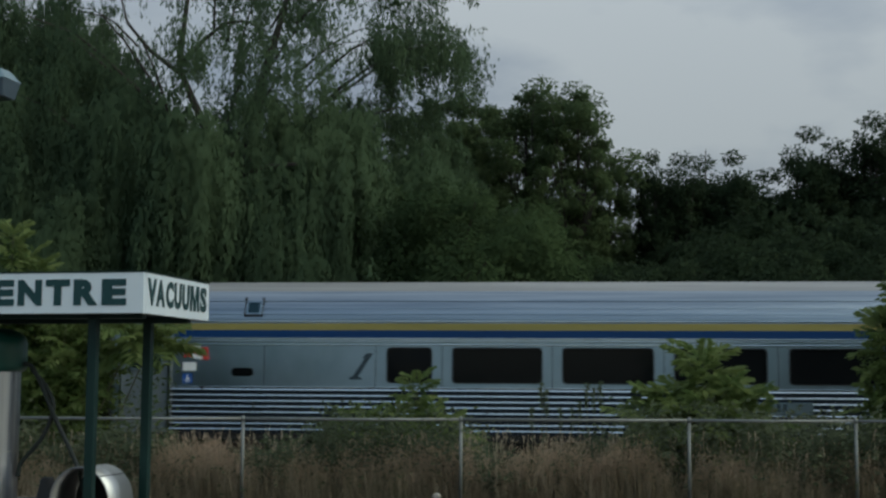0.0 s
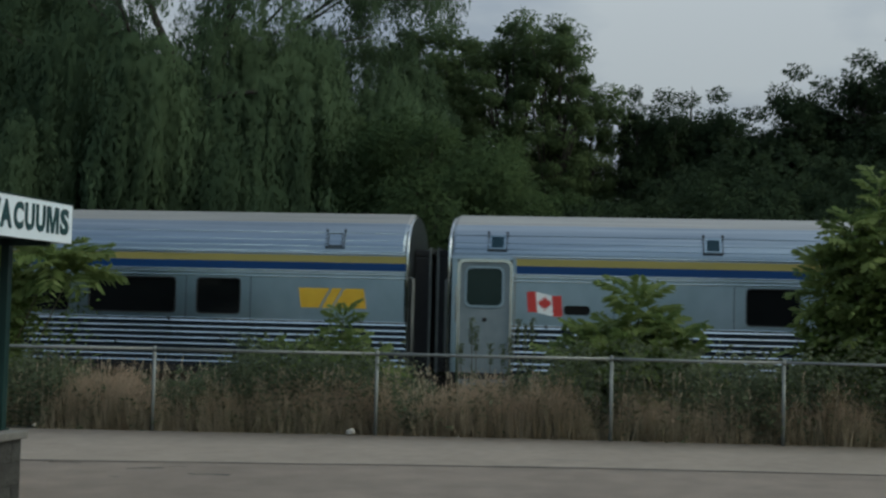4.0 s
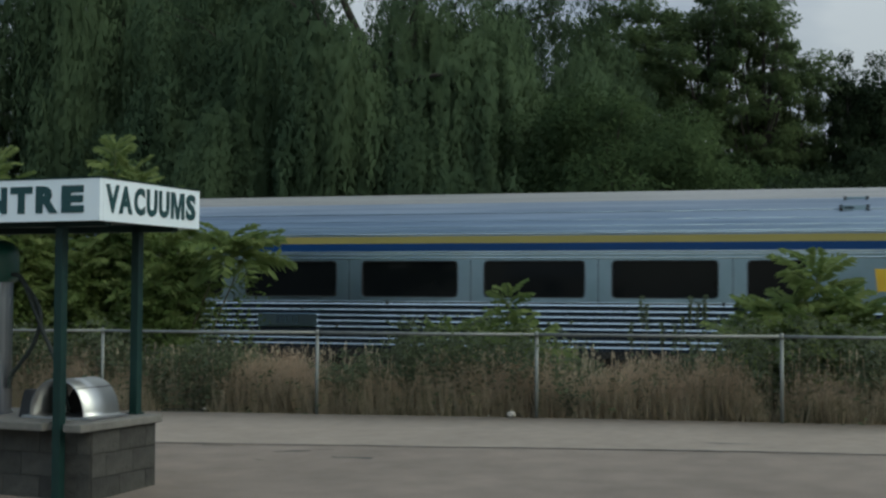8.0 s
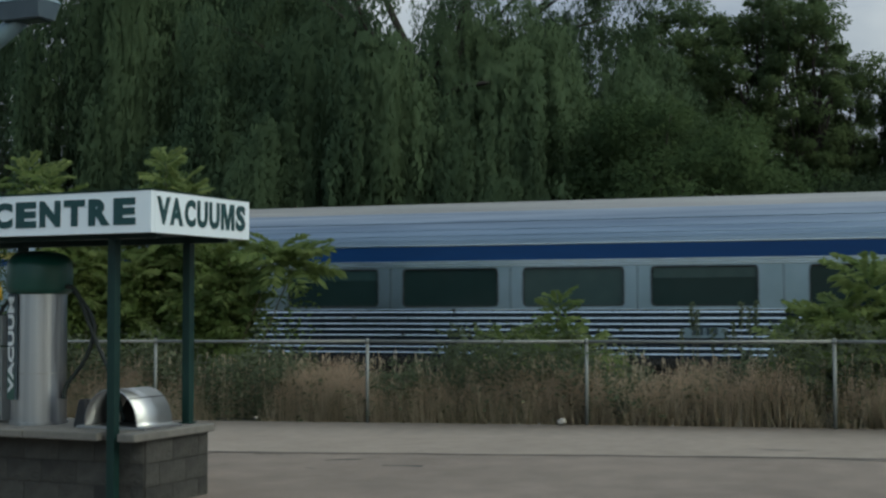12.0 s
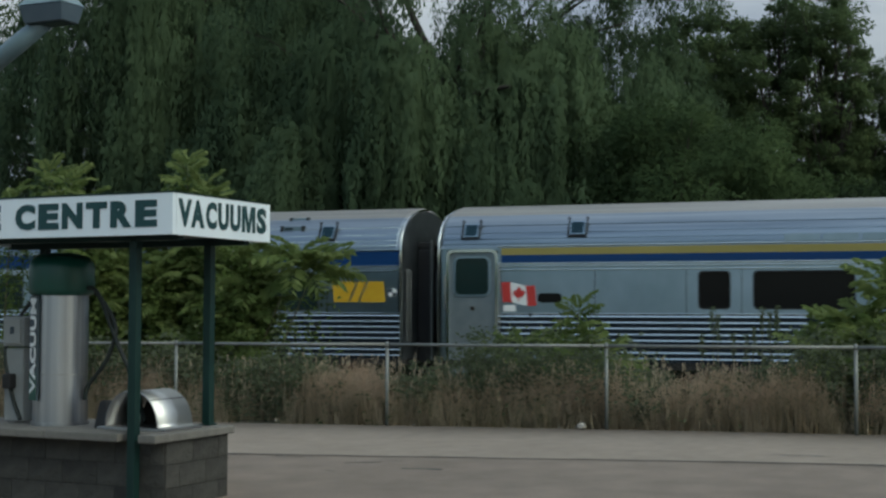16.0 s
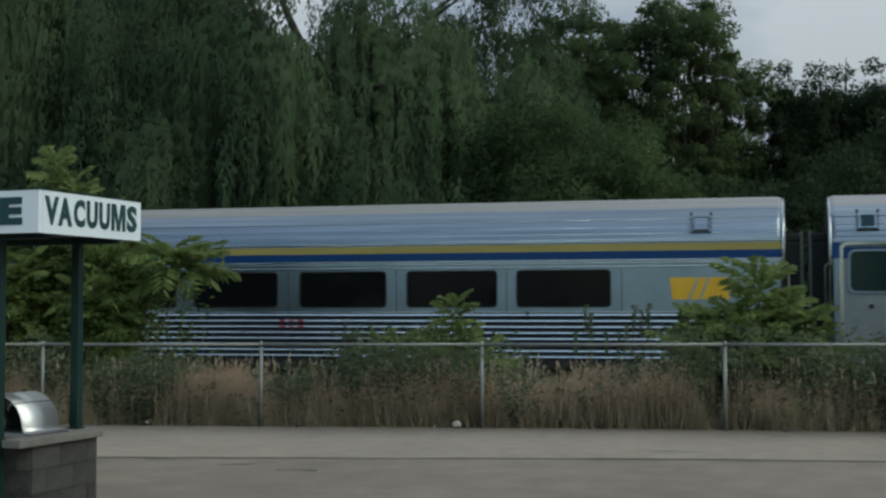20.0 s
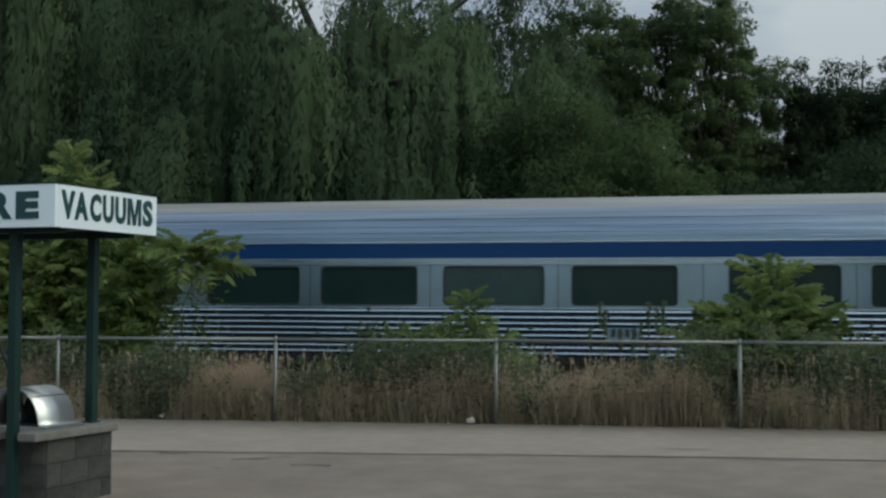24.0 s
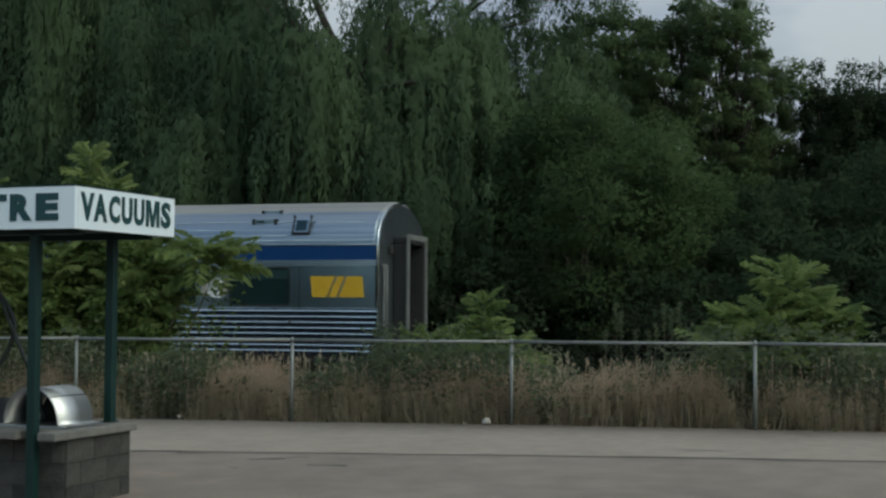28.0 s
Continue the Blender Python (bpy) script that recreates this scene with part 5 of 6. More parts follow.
def willow(seed, height, spread, folds, count, per, label, lace=0, limbs=()):
    """lace: curtains of thin foliage on the high limbs, over the dense crown below them."""
    rng = np.random.default_rng(seed)
    tree = tagged(new("willow_tree"), label, "tree", "trees behind the railway")
    low = height * (0.685 if lace else 1.0)
    hang("trunk", tubes("trunk", [([(0.25 * math.sin(k), 0.03 * k, height * 0.6 * k / 6) for k in range(7)], [0.42 - 0.05 * k for k in range(7)])], BARK, 10), tree)
    for line in limb_lines(rng, height, spread, 0.3, 8, 0.75) + list(limbs):
        hang("limb", tubes("limb", [line], BARK, 6), tree)
    a = rng.uniform(0, 2 * math.pi, folds)
    r = spread * np.sqrt(rng.uniform(0.05, 1.0, folds)) * (1 + 0.12 * np.sin(a * 3 + seed))
    top = low * (0.3 + 0.7 * np.sqrt(np.clip(1 - (r / (spread * 1.3)) ** 2, 0.02, 1))) * (1 - 0.48 * rng.random(folds) ** 1.8)
    anchors = np.stack([np.cos(a) * r, np.sin(a) * r, top], 1)
    sets = [strands(rng, anchors, top * rng.uniform(0.3, 0.6, folds), count, per, 0.5)]
    if lace:
        a = rng.uniform(0, 2 * math.pi, lace)
        up = rng.uniform(0.6, 1.04, lace)
        r = spread * 1.02 * np.sqrt(rng.uniform(0.02, 1, lace)) * np.sqrt(np.clip(1 - ((up - 0.62) / 0.5) ** 2, 0.08, 1))
        high = np.stack([np.cos(a) * r, np.sin(a) * r, up * height], 1)
        # an opening between the forks of the high limbs
        gap = (high[:, 0] > -3.3) & (high[:, 0] < 0.0) & (high[:, 2] > 10.8) & (high[:, 2] < 13.4) & (rng.random(lace) < 0.85)
        high = np.concatenate([high[~gap], np.stack([rng.uniform(3.9, 6.7, 13), rng.uniform(-2.5, 2.5, 13), rng.uniform(11.4, 13.9, 13)], 1)])
        lace = len(high)
        sets.append(strands(rng, high, rng.uniform(0.7, 1.7, lace), 21, 38, 0.42))
        for p in high[::2]:
            k = np.array([p[0] * 0.5, p[1] * 0.5, p[2] - 1.5])
            twig = ([tuple(k + (p - k) * f + np.array([0, 0, 0.35 * math.sin(f * math.pi)])) for f in (0, 0.33, 0.66, 1)], [0.04, 0.026, 0.016, 0.008])
            hang("branch", tubes("branch", [twig], BARK, 5), tree)
    at, ahead, soft = (np.concatenate(k) for k in zip(*sets))
    size = np.where(np.arange(len(at)) < folds * count * per, 1.0, 0.75)
    keep = at[:, 2] > 0.2
    tagged(hang("crown", crown("crown", leaf_quads(at[keep], ahead[keep], 0.2 * size[keep], 0.06 * size[keep], rng), soft[keep], WILLOW), tree, "drooping narrow grey-green leaves"), kind="stuff")
    return tree


def broadleaf(seed, height, spread, low, clumps, per, label, mat, leaf=0.15, name="deciduous_tree", clump_size=0.75, cone=0.0, ragged=0.0):
    """ragged: how far single sprays stand out of the crown's outline."""
    rng = np.random.default_rng(seed)
    tree = tagged(new(name), label, "tree", "trees behind the railway")
    bend = rng.uniform(-0.3, 0.3, 2)
    stem = [(bend[0] * math.sin(k * 0.7), bend[1] * math.sin(k * 0.6), height * 0.86 * k / 7) for k in range(8)]
    hang("trunk", tubes("trunk", [(stem, [0.022 * height * (1 - 0.125 * k) for k in range(8)])], BARK, 9), tree)
    way = unit(rng.normal(size=(clumps, 3)))
    deep = rng.uniform(0.45, 1.0, clumps) ** 0.6 + ragged * rng.random(clumps) ** 4
    mid = (height + low) / 2
    centre = way * deep[:, None] * np.array([spread, spread, (height - low) / 2])
    taper = 1 - cone * np.clip(centre[:, 2] / (height - low) + 0.5, 0, 1)
    centre[:, :2] *= taper[:, None]
    centre[:, :2] *= (1 + 0.25 * np.sin(np.arctan2(centre[:, 1], centre[:, 0]) * 3 + seed))[:, None]
    centre[:, 2] += mid
    for c in centre[:: max(1, clumps // 26)]:
        z0 = min(max(low * 0.7, c[2] * 0.55), height * 0.7)
        p0 = np.array([0, 0, z0])
        pts = [tuple(p0 + (c - p0) * k / 4 + np.array([0, 0, 0.35 * math.sin(k / 4 * math.pi)]) + rng.normal(0, 0.05, 3) * (k > 0)) for k in range(5)]
        hang("limb", tubes("limb", [(pts, [0.06, 0.045, 0.035, 0.024, 0.01])], BARK, 5), tree)
    size = clump_size * rng.uniform(0.6, 1.3, clumps)
    off = unit(rng.normal(size=(clumps, per, 3))) * (rng.uniform(0.1, 1, (clumps, per, 1)) ** 0.5)
    off[..., 2] *= 0.62
    at = centre[:, None] + off * size[:, None, None]
    ahead = off + rng.normal(0, 0.5, off.shape) + np.array([0, 0, -0.35])
    whole = unit(centre - np.array([0, 0, mid - 1.0]))
    soft = unit(unit(off) + 0.8 * whole[:, None] + np.array([0, 0, 0.35]))
    tagged(hang("crown", crown("crown", leaf_quads(at.reshape(-1, 3), ahead.reshape(-1, 3), leaf, leaf * 0.55, rng), soft.reshape(-1, 3), mat), tree), kind="stuff")
    return tree


def frond_mesh(seed, droop):
    """One feather leaf a metre long along x: a rib with paired leaflets, in one piece."""
    rng = np.random.default_rng(seed)
    n = 15
    k = np.linspace(0, 1, n)
    spine = np.stack([k, np.zeros(n), 0.32 * k - droop * k ** 2], 1)
    verts, faces = [], []
    for p in spine:
        verts += [(p[0], -0.009 * (1.2 - p[0]), p[2]), (p[0], 0.009 * (1.2 - p[0]), p[2])]
    for i in range(n - 1):
        faces.append((2 * i, 2 * i + 2, 2 * i + 3, 2 * i + 1))
    for i in range(2, n):
        size = (0.32 * math.sin(0.5 + 2.2 * (i - 2) / (n - 2)) + 0.05) * rng.uniform(0.88, 1.1)
        for sgn in (-1, 1):
            root = 2 * i + (1 if sgn > 0 else 0)
            base = Vector(verts[root])
            way = Vector((0.45 + 0.08 * rng.normal(), sgn, -0.5 + 0.2 * rng.normal())).normalized()
            wide = Vector((0.064, -sgn * 0.015, 0.03 * rng.normal()))
            tip = base + way * size + Vector((0.02, 0, -0.12 * size))
            s = len(verts)
            verts += [tuple(base + way * size * 0.42 + wide), tuple(tip), tuple(base + way * size * 0.42 - wide)]
            faces.append((root, s, s + 1, s + 2))
    return mesh_of("frond", verts, faces, SUMAC)


FRONDS = [frond_mesh(s, d) for s, d in ((1, 0.55), (2, 0.75), (3, 0.62), (4, 0.9), (5, 0.48))]


def sumac(seed, stems, label, frond=0.55, name="sumac_shrub", fill=1.0, deep=1.0, reach=0.0):
    """stems: (x, y, height). Each stem carries whorls of arching feather leaves."""
    rng = np.random.default_rng(seed)
    shrub = tagged(new(name), label, "shrub", "sumacs behind the fence")
    mass, softs = [], []
    for x, y, h in stems:
        lean = rng.normal(0, 0.12, 2) + np.array([reach, 0])
        line = [(x - lean[0] * (1 - k / 4), y - lean[1] * (1 - k / 4), -0.55 + (h + 0.55) * k / 4) for k in range(5)]
        stem = hang("stem", tubes("stem", [(line, [0.022, 0.02, 0.016, 0.012, 0.006])], STEM, 6), shrub)
        whorls = (13 if deep < 1 else 14 if fill > 1 else 18) if h > 1.2 else 11
        for i in range(whorls):
            down = i / whorls
            turn = i * 137.5 + rng.uniform(-18, 18)
            length = frond * (0.85 + 0.3 * min(1, down * 2.2)) * rng.uniform(0.85, 1.15)
            tip_up = 56 - 62 * down + rng.uniform(-10, 10)
            ob = hang("frond", FRONDS[int(rng.integers(5))], stem, "", pose(x, y, h - down ** 1.35 * min(0.85, h * 0.5) * deep, rng.uniform(-42, 42), -tip_up, turn))
            ob.scale = (length, length, length)
        k = int(150 * fill * min(2.0, h))
        off = unit(rng.normal(size=(k, 3))) * rng.random((k, 1)) ** 0.5
        mass.append(np.array([x, y, h - 0.18]) + off * np.array([0.42, 0.42, 0.32]) - np.array([0, 0, 1]) * rng.random((k, 1)) * max(h - 0.5, 0.3) * 0.8)
        softs.append(unit(off + np.array([0, 0, 0.6])))
    if fill:
        at, soft = np.concatenate(mass), np.concatenate(softs)
        ahead = np.stack([rng.normal(0, 1, len(at)), rng.normal(0, 1, len(at)), rng.uniform(-1.2, 0.2, len(at))], 1)
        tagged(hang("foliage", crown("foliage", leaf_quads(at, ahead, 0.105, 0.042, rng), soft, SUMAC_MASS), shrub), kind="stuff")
    return shrub


def straw_zone(x):
    """Where along the fence the straw (above zero) or the green weeds (below) have the upper hand."""
    return 0.35 * np.exp(-((x - 1.2) / 1.15) ** 4) - 0.3 * np.exp(-((x + 1.6) / 0.9) ** 4) + 0.15 * np.exp(-((x + 3.6) / 0.7) ** 4) - 0.3 * np.exp(-((x + 5.2) / 0.7) ** 4) - 0.18 * np.exp(-((x - 3.2) / 0.7) ** 4)


def scatter_weeds():
    rng = np.random.default_rng(12)
    lots, softs = [], []
    n = 2300
    x, y = rng.uniform(-11, 11, n), 0.14 + 3.4 * rng.random(n) ** 1.2
    tall = np.array([0.36 + 0.7 * noise.noise(Vector((a * 0.9, b * 0.6, 2))) for a, b in zip(x, y)])
    h = np.clip(0.6 + tall * 0.75 + rng.normal(0, 0.13, n) + 0.28 * np.exp(-((x + 0.9) / 1.2) ** 2) + 0.3 * np.exp(-((x - 3.2) / 1.3) ** 2) + 0.25 * np.exp(-((x + 7.4) / 1.5) ** 2) + 0.2 * np.clip(x - 4.5, 0, 1.5) - 0.42 * np.exp(-((x - 1.05) / 0.8) ** 4) - 0.3 * np.exp(-((x + 3.9) / 1.5) ** 4) - 0.35 * straw_zone(x) * (x > -4.6), 0.2, 1.6)
    for i in range(n):
        g = ground_height(x[i], y[i])
        top = h[i] - 0.12 * y[i]
        k = int(30 + 26 * rng.random())
        s = rng.random(k) ** 0.7
        off = rng.normal(0, 0.11, (k, 2))
        at = np.stack([x[i] + off[:, 0], y[i] + off[:, 1], g + s * max(top - g, 0.3)], 1)
        ahead = np.stack([rng.normal(0, 1, k), rng.normal(0, 1, k), rng.uniform(-0.3, 0.8, k)], 1)
        lots.append(leaf_quads(at, ahead, 0.09, 0.042, rng, 0.2))
        softs.append(unit(np.concatenate([off * 6, (0.3 + 0.9 * s)[:, None]], 1)))
    tagged(hang("weeds", crown("weeds", np.concatenate(lots), np.concatenate(softs), WEED, False, 0.75)), "tangled green weeds behind the chain-link fence", "weeds", kind="stuff")


def blades(rng, n, share, tall, mat, name, label, wide=1.0):
    x, y = rng.uniform(-11, 11.5, n), 0.04 + 1.6 * rng.random(n) ** 1.2
    patch = np.array([noise.noise(Vector((a * 1.1, b * 0.8, 7))) for a, b in zip(x, y)])
    tuft = np.array([noise.noise(Vector((a * 3.5, b * 2.0, 3))) for a, b in zip(x, y)])
    h = (tall * (1 + 0.9 * patch + 0.45 * tuft + 0.5 * straw_zone(x)) + rng.normal(0, 0.14, n)).clip(0.06, 0.95)
    keep = rng.random(n) < share + 1.3 * patch + 0.4 * tuft + straw_zone(x) * (-1.0 if mat is GREEN_BLADE else 1.0)
    x, y, h = x[keep], y[keep], h[keep]
    n = len(x)
    g = np.array([ground_height(a, b) for a, b in zip(x, y)])
    lean = rng.normal(0, 0.1 * wide, (n, 2)) * h[:, None]
    w = rng.uniform(0.0016, 0.0034, n) * wide
    turn = rng.uniform(0, math.pi, n)
    dx, dy = np.cos(turn) * w, np.sin(turn) * w
    a = np.stack([x - dx, y - dy, g], 1)
    b = np.stack([x + dx, y + dy, g], 1)
    d = np.stack([x + lean[:, 0], y + lean[:, 1], g + h], 1)
    soft = unit(np.stack([rng.normal(0, 0.3, n), rng.normal(-0.5, 0.3, n), np.full(n, 0.8)], 1))
    me = quads(name, np.stack([a, b, d], 1), mat, 3)
    me.normals_split_custom_set_from_vertices(np.repeat(soft, 3, 0).tolist())
    tagged(hang(name, me), label, "grass", kind="stuff")
    return x, y, g, h, lean


def scatter_grass():
    rng = np.random.default_rng(21)
    x, y, g, h, lean = blades(rng, 230000, 0.5, 0.4, STRAW, "dry_grass", "tall straw-coloured dry grass along the fence")
    blades(rng, 90000, 0.4, 0.3, GREEN_BLADE, "green_grass", "dull green grass mixed with the dry grass")
    blades(rng, 130000, 0.75, 0.17, STRAW, "short_dry_grass", "short dry grass at the fence foot", 2.4)
    # soft plumes at the blades' tips
    pick = np.flatnonzero((h > 0.28) & (rng.random(len(h)) < 0.4))
    m = len(pick)
    tip = np.stack([x[pick] + lean[pick, 0], y[pick] + lean[pick, 1], g[pick] + h[pick]], 1)
    at = np.repeat(tip, 3, 0) + rng.normal(0, 0.008, (m * 3, 3)) - rng.random((m * 3, 1)) * np.array([0, 0, 0.12])
    bits = leaf_quads(at, np.stack([rng.normal(0, 0.45, m * 3), rng.normal(0, 0.45, m * 3), np.ones(m * 3)], 1), 0.045, 0.009, rng)
    tagged(hang("grass_plumes", crown("grass_plumes", bits, np.broadcast_to(np.array([0.0, -0.5, 0.85]), (m * 3, 3)), PLUME)), "pinkish feathery seed heads of the dry grass", "grass", kind="stuff")
    # bare stalks with seed heads
    m = 1500
    x, y, h = rng.uniform(-10, 11, m), 0.06 + 1.4 * rng.random(m), rng.uniform(0.35, 0.95, m)
    g = np.array([ground_height(p, q) for p, q in zip(x, y)])
    lean = rng.normal(0, 0.06, (m, 2))
    base, tip = np.stack([x, y, g], 1), np.stack([x + lean[:, 0], y + lean[:, 1], g + h], 1)
    w = np.array([0.003, 0, 0])
    stalk = np.stack([base - w, base + w, tip + w * 0.6, tip - w * 0.6], 1)
    head = leaf_quads(np.repeat(tip, 5, 0) - rng.random((m * 5, 1)) * np.array([0, 0, 0.12]), np.stack([rng.normal(0, 0.4, m * 5), rng.normal(0, 0.4, m * 5), np.ones(m * 5)], 1), 0.06, 0.018, rng)
    tagged(hang("dry_stalks", quads("dry_stalks", np.concatenate([stalk, head]), STRAW)), "brown seed stalks standing in the grass", "grass", kind="stuff")


def place(tree, x, y, turn=0, k=1.0, kz=None):
    tree.matrix_world = pose(x, y, -0.75, 0, 0, turn)
    tree.scale = (k, k, kz or k)
    return tree


def again(tree, x, y, turn, k=1.0, kz=None):
    return place(copy_thing(tree, pose(0, 0, 0)), x, y, turn, k, kz)


def build_woods():
    # the great willow: heavy limbs that fork against the sky, a level bough low on the trunk
    forks = [
        ([(0.6, 0, 3.0), (0.9, -0.2, 6.5), (1.15, -0.3, 8.4), (1.5, -0.2, 10.6), (2.0, 0, 12.6), (2.2, 0.2, 14.2)], [0.3, 0.26, 0.2, 0.14, 0.09, 0.03]),
        ([(0.8, -0.2, 6.6), (0.3, -0.7, 8.6), (-0.3, -1.0, 10.0), (-0.6, -1.1, 10.75), (-0.4, -1.1, 12.8), (-0.6, -1.0, 14.4)], [0.17, 0.14, 0.11, 0.09, 0.06, 0.025]),
        ([(-0.6, -1.1, 10.75), (0.0, -1.15, 11.4), (0.65, -1.2, 11.9), (1.2, -1.2, 11.95), (1.8, -1.1, 11.7)], [0.075, 0.06, 0.05, 0.035, 0.012]),
        ([(-0.5, -1.1, 10.5), (-1.4, -1.1, 11.2), (-2.1, -1.0, 12.0), (-2.5, -1.0, 13.4)], [0.075, 0.06, 0.04, 0.018]),
        ([(1.0, -0.4, 7.6), (1.6, -2.2, 7.65), (2.4, -3.6, 7.6), (3.4, -4.6, 7.5)], [0.1, 0.085, 0.07, 0.04]),
    ]
    place(willow(3, 14.6, 6.5, 115, 26, 96, "tall weeping willow, airy above and dense below", 84, forks), -8.5, 17.5)
    w2 = place(willow(9, 12.0, 5.0, 90, 24, 72, "weeping willow with long hanging strands"), -15.9, 16.0, 0, 0.84, 1.1)
    again(w2, -4.6, 19.0, 215, 0.74, 0.84)
    again(w2, -5.8, 15.6, 75, 0.72, 0.62)
    again(w2, -10.8, 14.4, 290, 0.8, 0.62)
    again(w2, -14.6, 20.0, 30, 0.72, 1.18)
    b1 = place(broadleaf(5, 7.2, 3.4, 0.6, 160, 420, "rounded dense green tree beside the track", ROUND_LEAF, 0.125), -1.45, 14.2)
    # the tall airy group with the sky in its crowns
    b2 = place(broadleaf(14, 12.3, 1.9, 4.6, 125, 170, "tall slender tree with gaps of sky in its crown", TALL_LEAF, 0.14, clump_size=0.44, ragged=0.06), 0.05, 25.4)
    again(b2, 1.5, 25.0, 130, 0.98, 0.99)
    thin = place(broadleaf(15, 11.4, 2.9, 2.6, 95, 95, "thin pale green tree with sky between its leaves", TALL_LEAF, 0.16, clump_size=0.5, ragged=0.1), -20.9, 17.0)
    again(thin, -24.2, 18.2, 140, 1.05, 1.02)
    again(thin, -18.9, 21.0, 250, 0.9, 1.0)
    again(b2, -1.55, 25.8, 250, 1.0, 0.975)
    again(b2, 2.35, 26.0, 300, 0.62, 0.84)
    again(b2, -3.2, 26.5, 60, 1.1, 1.0)
    b3 = place(broadleaf(23, 11.4, 1.75, 0.6, 130, 190, "dark narrow tree at the edge of the wood", BUSH, 0.15, clump_size=0.6, cone=0.3, ragged=0.04), 4.75, 26.4, 0, 0.95, 0.83)
    for i, (x, y, top, wide) in enumerate(((2.5, 28.5, 7.0, 0.7), (4.05, 25.2, 9.0, 0.5), (5.0, 25.4, 8.95, 0.7), (5.7, 26.6, 9.0, 0.95), (6.5, 25.6, 9.0, 0.8), (7.6, 26.2, 8.5, 1.0), (8.85, 25.4, 9.75, 0.85), (9.9, 26.2, 9.5, 0.9), (11.1, 25.5, 10.2, 1.0), (12.6, 26.0, 11.0, 1.1), (14.4, 26.0, 11.4, 1.2), (16.6, 26.4, 11.8, 1.3), (4.9, 30.5, 8.2, 1.3), (7.2, 30.5, 8.6, 1.3), (10.4, 30.5, 9.0, 1.4), (-7.9, 27.0, 9.8, 2.0), (-12.4, 28.5, 10.2, 2.2), (-17.0, 27.0, 10.8, 2.2), (-22.0, 28.0, 11.4, 2.2))):
        again(b3, x, y, 47 * i, wide, (top + 0.75) / 11.4)
    # a bare dead top among the crowns
    dead = tagged(new("dead_tree"), "bare grey dead tree top above the wood", "tree", "trees behind the railway")
    hang("trunk", tubes("trunk", [([(0, 0, 0), (0.1, 0, 4.0), (0.05, 0, 8.0), (0.12, 0, 10.25)], [0.16, 0.11, 0.06, 0.012])], BARK, 7), dead)
    for z, dx, dz in ((8.6, 0.25, 0.9), (8.9, -0.22, 0.8), (9.3, 0.14, 0.6)):
        hang("limb", tubes("limb", [([(0.07, 0, z), (0.07 + dx * 0.5, 0, z + dz * 0.4), (0.07 + dx, 0, z + dz)], [0.03, 0.02, 0.008])], BARK, 5), dead)
    place(dead, 5.75, 27.5)
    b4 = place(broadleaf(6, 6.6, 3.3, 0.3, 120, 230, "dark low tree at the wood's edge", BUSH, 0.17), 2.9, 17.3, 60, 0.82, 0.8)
    again(b4, 6.6, 18.0, 150, 1.0, 0.9)
    again(b4, 10.4, 18.5, 240, 1.05, 0.96)
    again(b4, 14.6, 19.0, 20, 1.1, 1.05)
    again(b1, -7.2, 13.2, 250, 0.8, 0.6)
    again(b4, -14.2, 12.8, 110, 0.9, 0.66)
    again(b4, -20.2, 12.6, 190, 0.95, 0.66)
    again(b1, 0.6, 20.5, 200, 0.85, 0.84)
    again(b4, -4.7, 21.0, 290, 1.05, 1.2)
    again(b4, 5.4, 22.5, 40, 1.0, 1.02)
    again(b4, 8.6, 22.8, 130, 1.25, 1.12)
    again(b4, 12.6, 23.0, 210, 1.3, 1.22)
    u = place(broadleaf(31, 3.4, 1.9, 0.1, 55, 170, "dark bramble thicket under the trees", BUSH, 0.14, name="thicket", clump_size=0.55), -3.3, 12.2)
    for i, (x, y, k) in enumerate(((-6.1, 12.0, 1.0), (-9.4, 12.1, 1.1), (-12.5, 12.0, 1.0), (-15.9, 12.0, 1.15), (-19.1, 12.2, 1.1), (-22.6, 12.2, 1.2), (0.3, 12.1, 0.9), (3.1, 12.6, 0.95), (6.1, 12.8, 1.0), (9.3, 13.0, 1.1), (12.7, 13.2, 1.1), (1.7, 14.6, 1.2), (4.8, 15.2, 1.2), (8.3, 15.4, 1.3), (11.9, 16.0, 1.4))):
        again(u, x, y, 67 * i, k)
    # a distant belt of wood closing the view
    rng = np.random.default_rng(77)
    n = 45000
    x = rng.uniform(-60, 50, n)
    top = 7.0 + 1.3 * np.sin(x * 0.21) + 1.0 * np.sin(x * 0.57 + 1) + 0.7 * np.sin(x * 1.3)
    at = np.stack([x, rng.uniform(38, 46, n), -0.5 + (top + 0.5) * rng.random(n) ** 0.8], 1)
    lots = leaf_quads(at, rng.normal(size=(n, 3)), 0.55, 0.4, rng)
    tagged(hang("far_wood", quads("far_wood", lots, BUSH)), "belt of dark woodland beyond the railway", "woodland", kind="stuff")


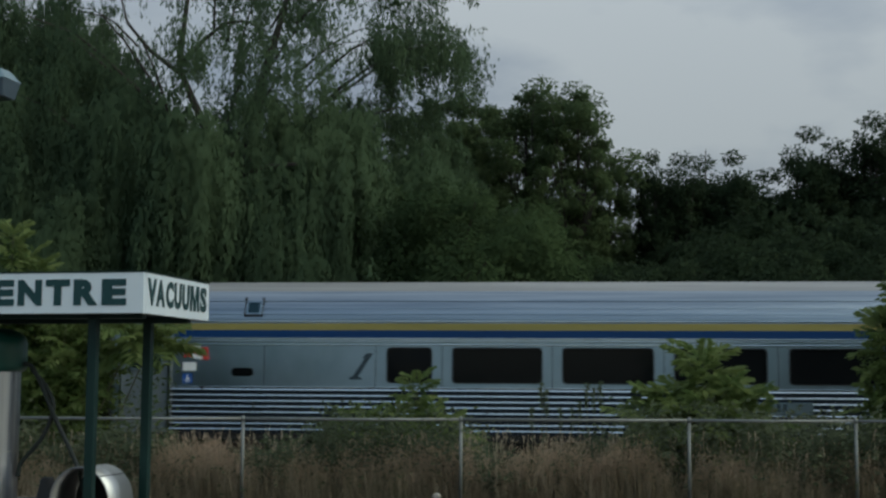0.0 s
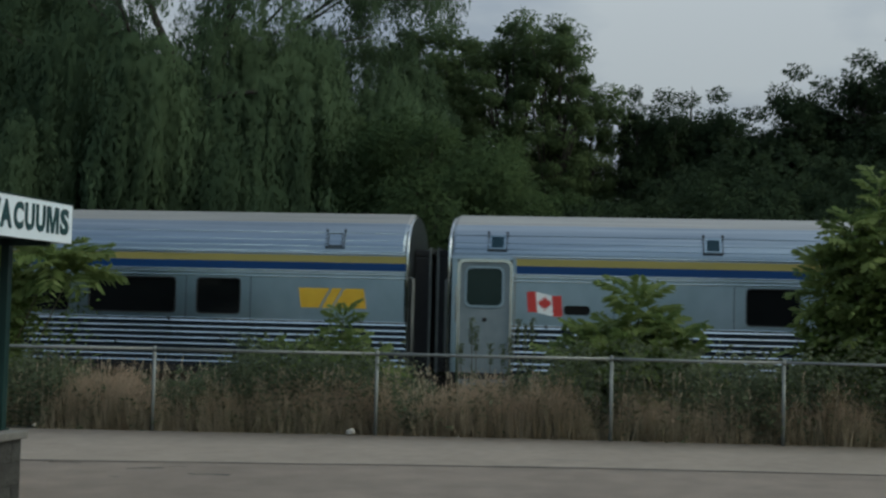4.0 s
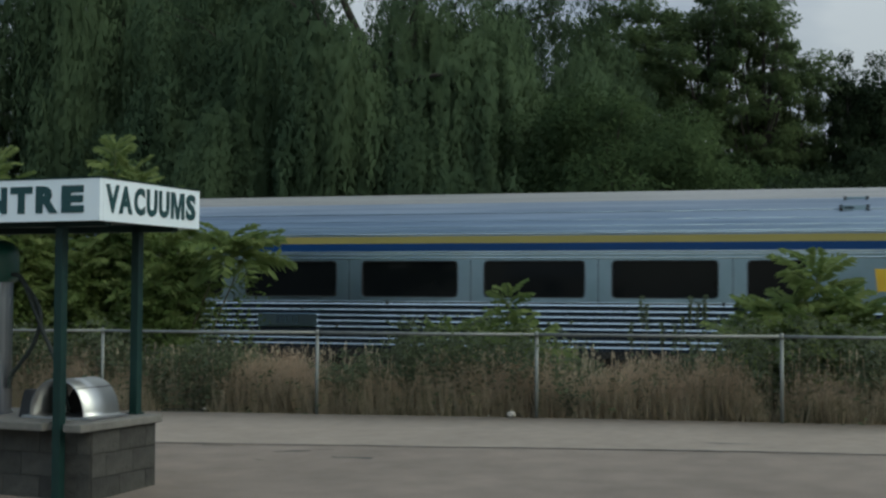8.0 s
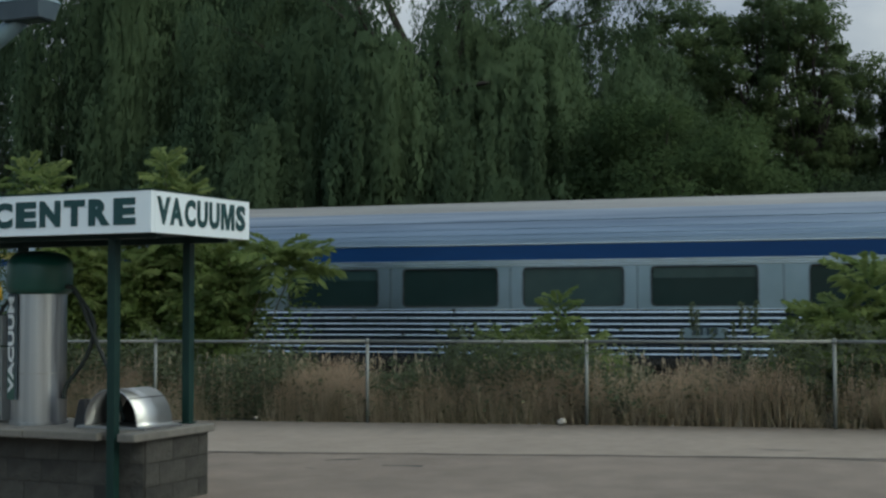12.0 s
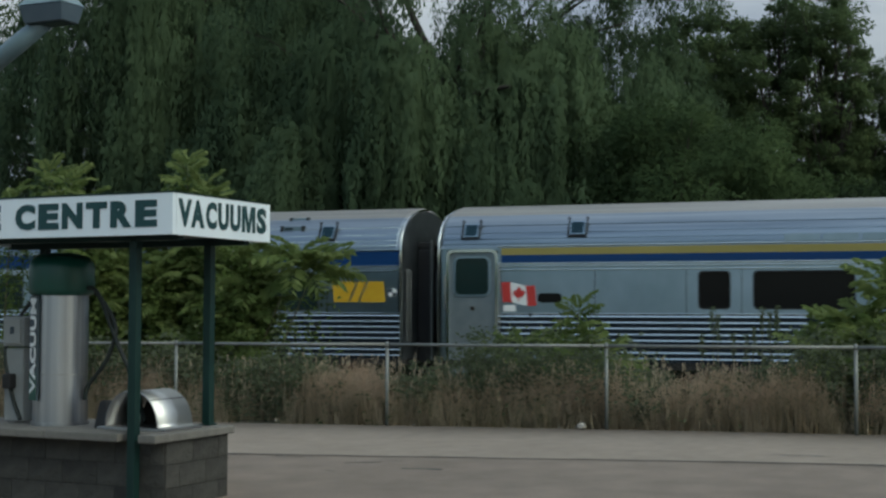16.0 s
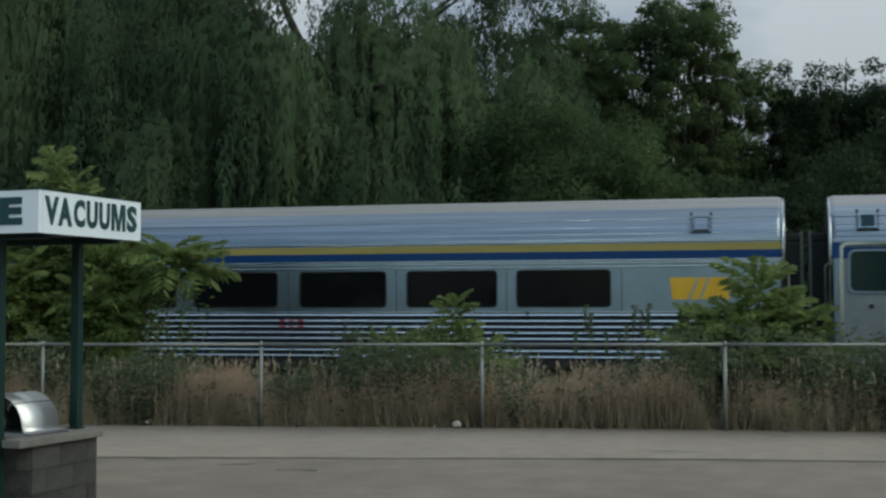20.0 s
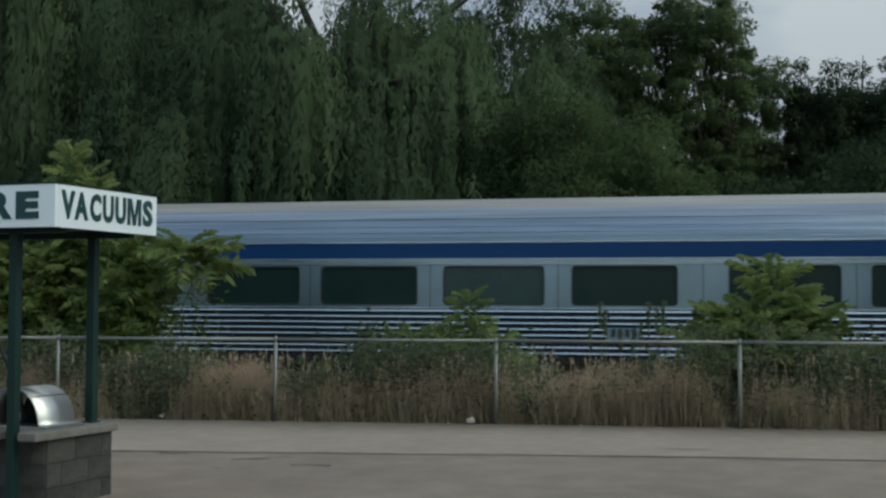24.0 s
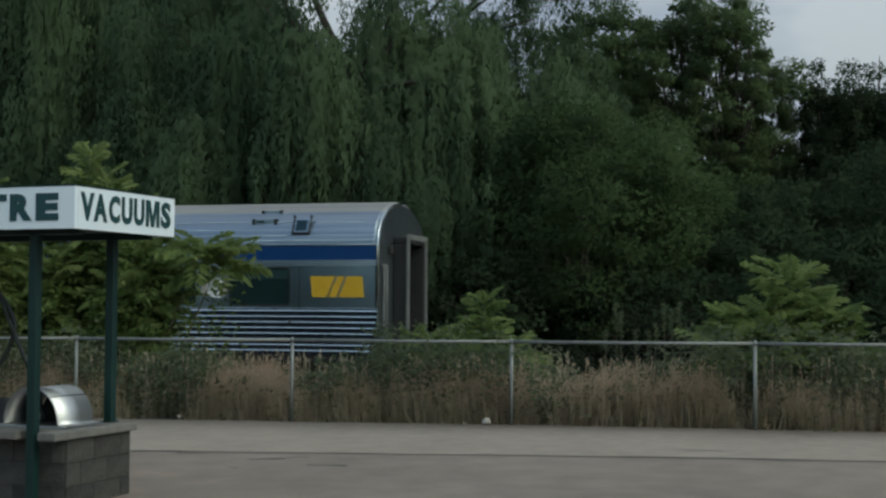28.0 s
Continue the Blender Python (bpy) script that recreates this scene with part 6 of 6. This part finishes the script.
def build_shrubs():
    r = np.random.default_rng(2)
    sumac(1, [(-0.85, 2.0, 1.58), (-0.66, 1.8, 1.16), (-1.2, 1.9, 1.12), (-1.6, 1.7, 1.02), (-0.35, 1.7, 0.98), (-1.9, 1.9, 1.04), (-1.0, 1.5, 0.95)], "low green sumac with feather leaves behind the fence", 0.36, fill=0.9)
    sumac(4, [(3.45, 2.0, 1.9), (3.12, 1.8, 1.42), (3.74, 1.9, 1.45), (2.85, 1.8, 1.25), (3.95, 1.8, 1.3), (2.6, 1.7, 1.05), (3.3, 1.4, 1.2), (2.95, 1.5, 1.0), (3.7, 1.4, 1.1), (4.1, 1.6, 1.05)], "bushy green sumac standing over the fence rail", 0.58, fill=0.9)
    left = [(-7.4, 2.2, 3.9), (-7.15, 2.3, 3.5), (-6.9, 2.0, 3.3), (-8.0, 2.3, 3.2), (-6.6, 2.3, 3.0)]
    for i in range(30):
        x = -8.9 + 3.35 * r.random()
        left.append((x, 1.3 + 1.4 * r.random(), (2.75 - 0.12 * (x + 9)) * (0.72 + 0.3 * r.random())))
    left += [(-5.95, 1.6, 2.3), (-6.2, 1.5, 2.45), (-9.6, 2.2, 3.7), (-10.2, 2.4, 3.9), (-9.2, 2.0, 3.3), (-10.8, 2.2, 3.4)]
    sumac(7, left, "tall green sumac thicket beside the canopy", 0.44, "sumac_tree", 3.6)
    sumac(17, [(-5.15, 1.6, 2.34), (-4.9, 1.75, 2.24)], "sumac with an umbrella of arching leaves", 0.62, "sumac_tree", 0.5, 0.35, 1.1)
    # slim seeding spires between the two sumacs
    first = None
    for i, (x, h) in enumerate(((1.03, 1.58), (1.1, 1.46), (1.32, 1.22), (1.5, 1.2), (1.6, 1.3), (1.72, 1.58), (1.82, 1.52), (1.93, 1.6), (0.88, 1.2))):
        if first is None:
            first = tagged(new("tall_weed"), "slim upright weed with a brownish seed spire", "weed", "tall weeds behind the fence")
            hang("stem", tubes("stem", [([(0, 0, 0), (0.02, 0, 1.0), (0.0, 0.01, 2.1)], [0.012, 0.009, 0.004])], STEM, 5), first)
            up = r.random(150)
            at = np.stack([r.normal(0, 0.022, 150), r.normal(0, 0.022, 150), 1.68 + 0.42 * up], 1)
            tagged(hang("spire", quads("spire", leaf_quads(at, r.normal(size=(150, 3)) + np.array([0, 0, 1.2]), 0.045, 0.022, r), WEED), first, "dull seed spire"), kind="stuff")
            at = np.stack([r.normal(0, 0.05, 30), r.normal(0, 0.05, 30), 0.4 + 0.9 * r.random(30)], 1)
            tagged(hang("foliage", quads("foliage", leaf_quads(at, r.normal(size=(30, 3)), 0.13, 0.035, r), WEED), first), kind="stuff")
            ob = first
        else:
            ob = copy_thing(first, pose(0, 0, 0))
        ob.matrix_world = pose(x, 2.3, ground_height(x, 2.3), 0, 0, 50 * i)
        k = (h - ground_height(x, 2.3)) / 2.1
        ob.scale = (1, 1, k)
    right = [(6.7, 1.4, 3.55), (6.3, 1.3, 3.0), (7.1, 1.5, 3.4), (5.95, 1.3, 2.5)]
    for i in range(30):
        x = 5.75 + 2.6 * r.random()
        right.append((x, 0.9 + 1.0 * r.random(), (1.0 + 2.1 * r.random()) * (0.75 if x < 6.0 else 1.0)))
    sumac(11, right, "tall leafy sumac overhanging the fence", 0.44, "sumac_tree", 3.0)


build_ground()
build_lot()
build_wall()
build_track()
build_woods()
build_shrubs()
coaches = build_train()
build_fence()
build_canopy()
build_planter()
build_vacuum()
build_hood()
build_lamp()
build_litter()
scatter_weeds()
scatter_grass()

# ---- what moves: the train rolls to the left ----
PITCH, FIRST = 25.556, -7.488
RUN = [
    (0, -0.209), (1, 4.229), (2, 8.679), (3, 13.209), (4, 17.872), (5, 22.698),
    (6, 27.326), (7, 31.950), (8, 36.607), (9, 41.296), (10, 46.016), (11, 50.790),
    (11.5, 53.330), (12, 55.731), (13, 60.496), (14, 65.098), (15, 69.534), (16, 73.808), (17, 77.946),
    (18, 82.020), (19, 86.080), (20, 90.172), (21, 94.286), (22, 98.423), (23, 102.574),
    (24, 106.736), (25, 110.916), (26, 115.100), (27, 119.291), (28, 123.504),
]


def motions():
    for i, coach in enumerate(coaches):
        walk(coach, [(t, pose(FIRST + PITCH * i - s, SIDE_Y, RAIL_TOP)) for t, s in RUN])
    # the wheels roll on the rail
    steps = [0.125 * k for k in range(225)]
    way = np.interp(steps, [t for t, _ in RUN], [s for _, s in RUN])
    for wheelset, dx in wheelsets:
        walk(wheelset, [(t, pose(dx, 0, 0.455, 0, -math.degrees(s / 0.455), 0)) for t, s in zip(steps, way)])


motions()
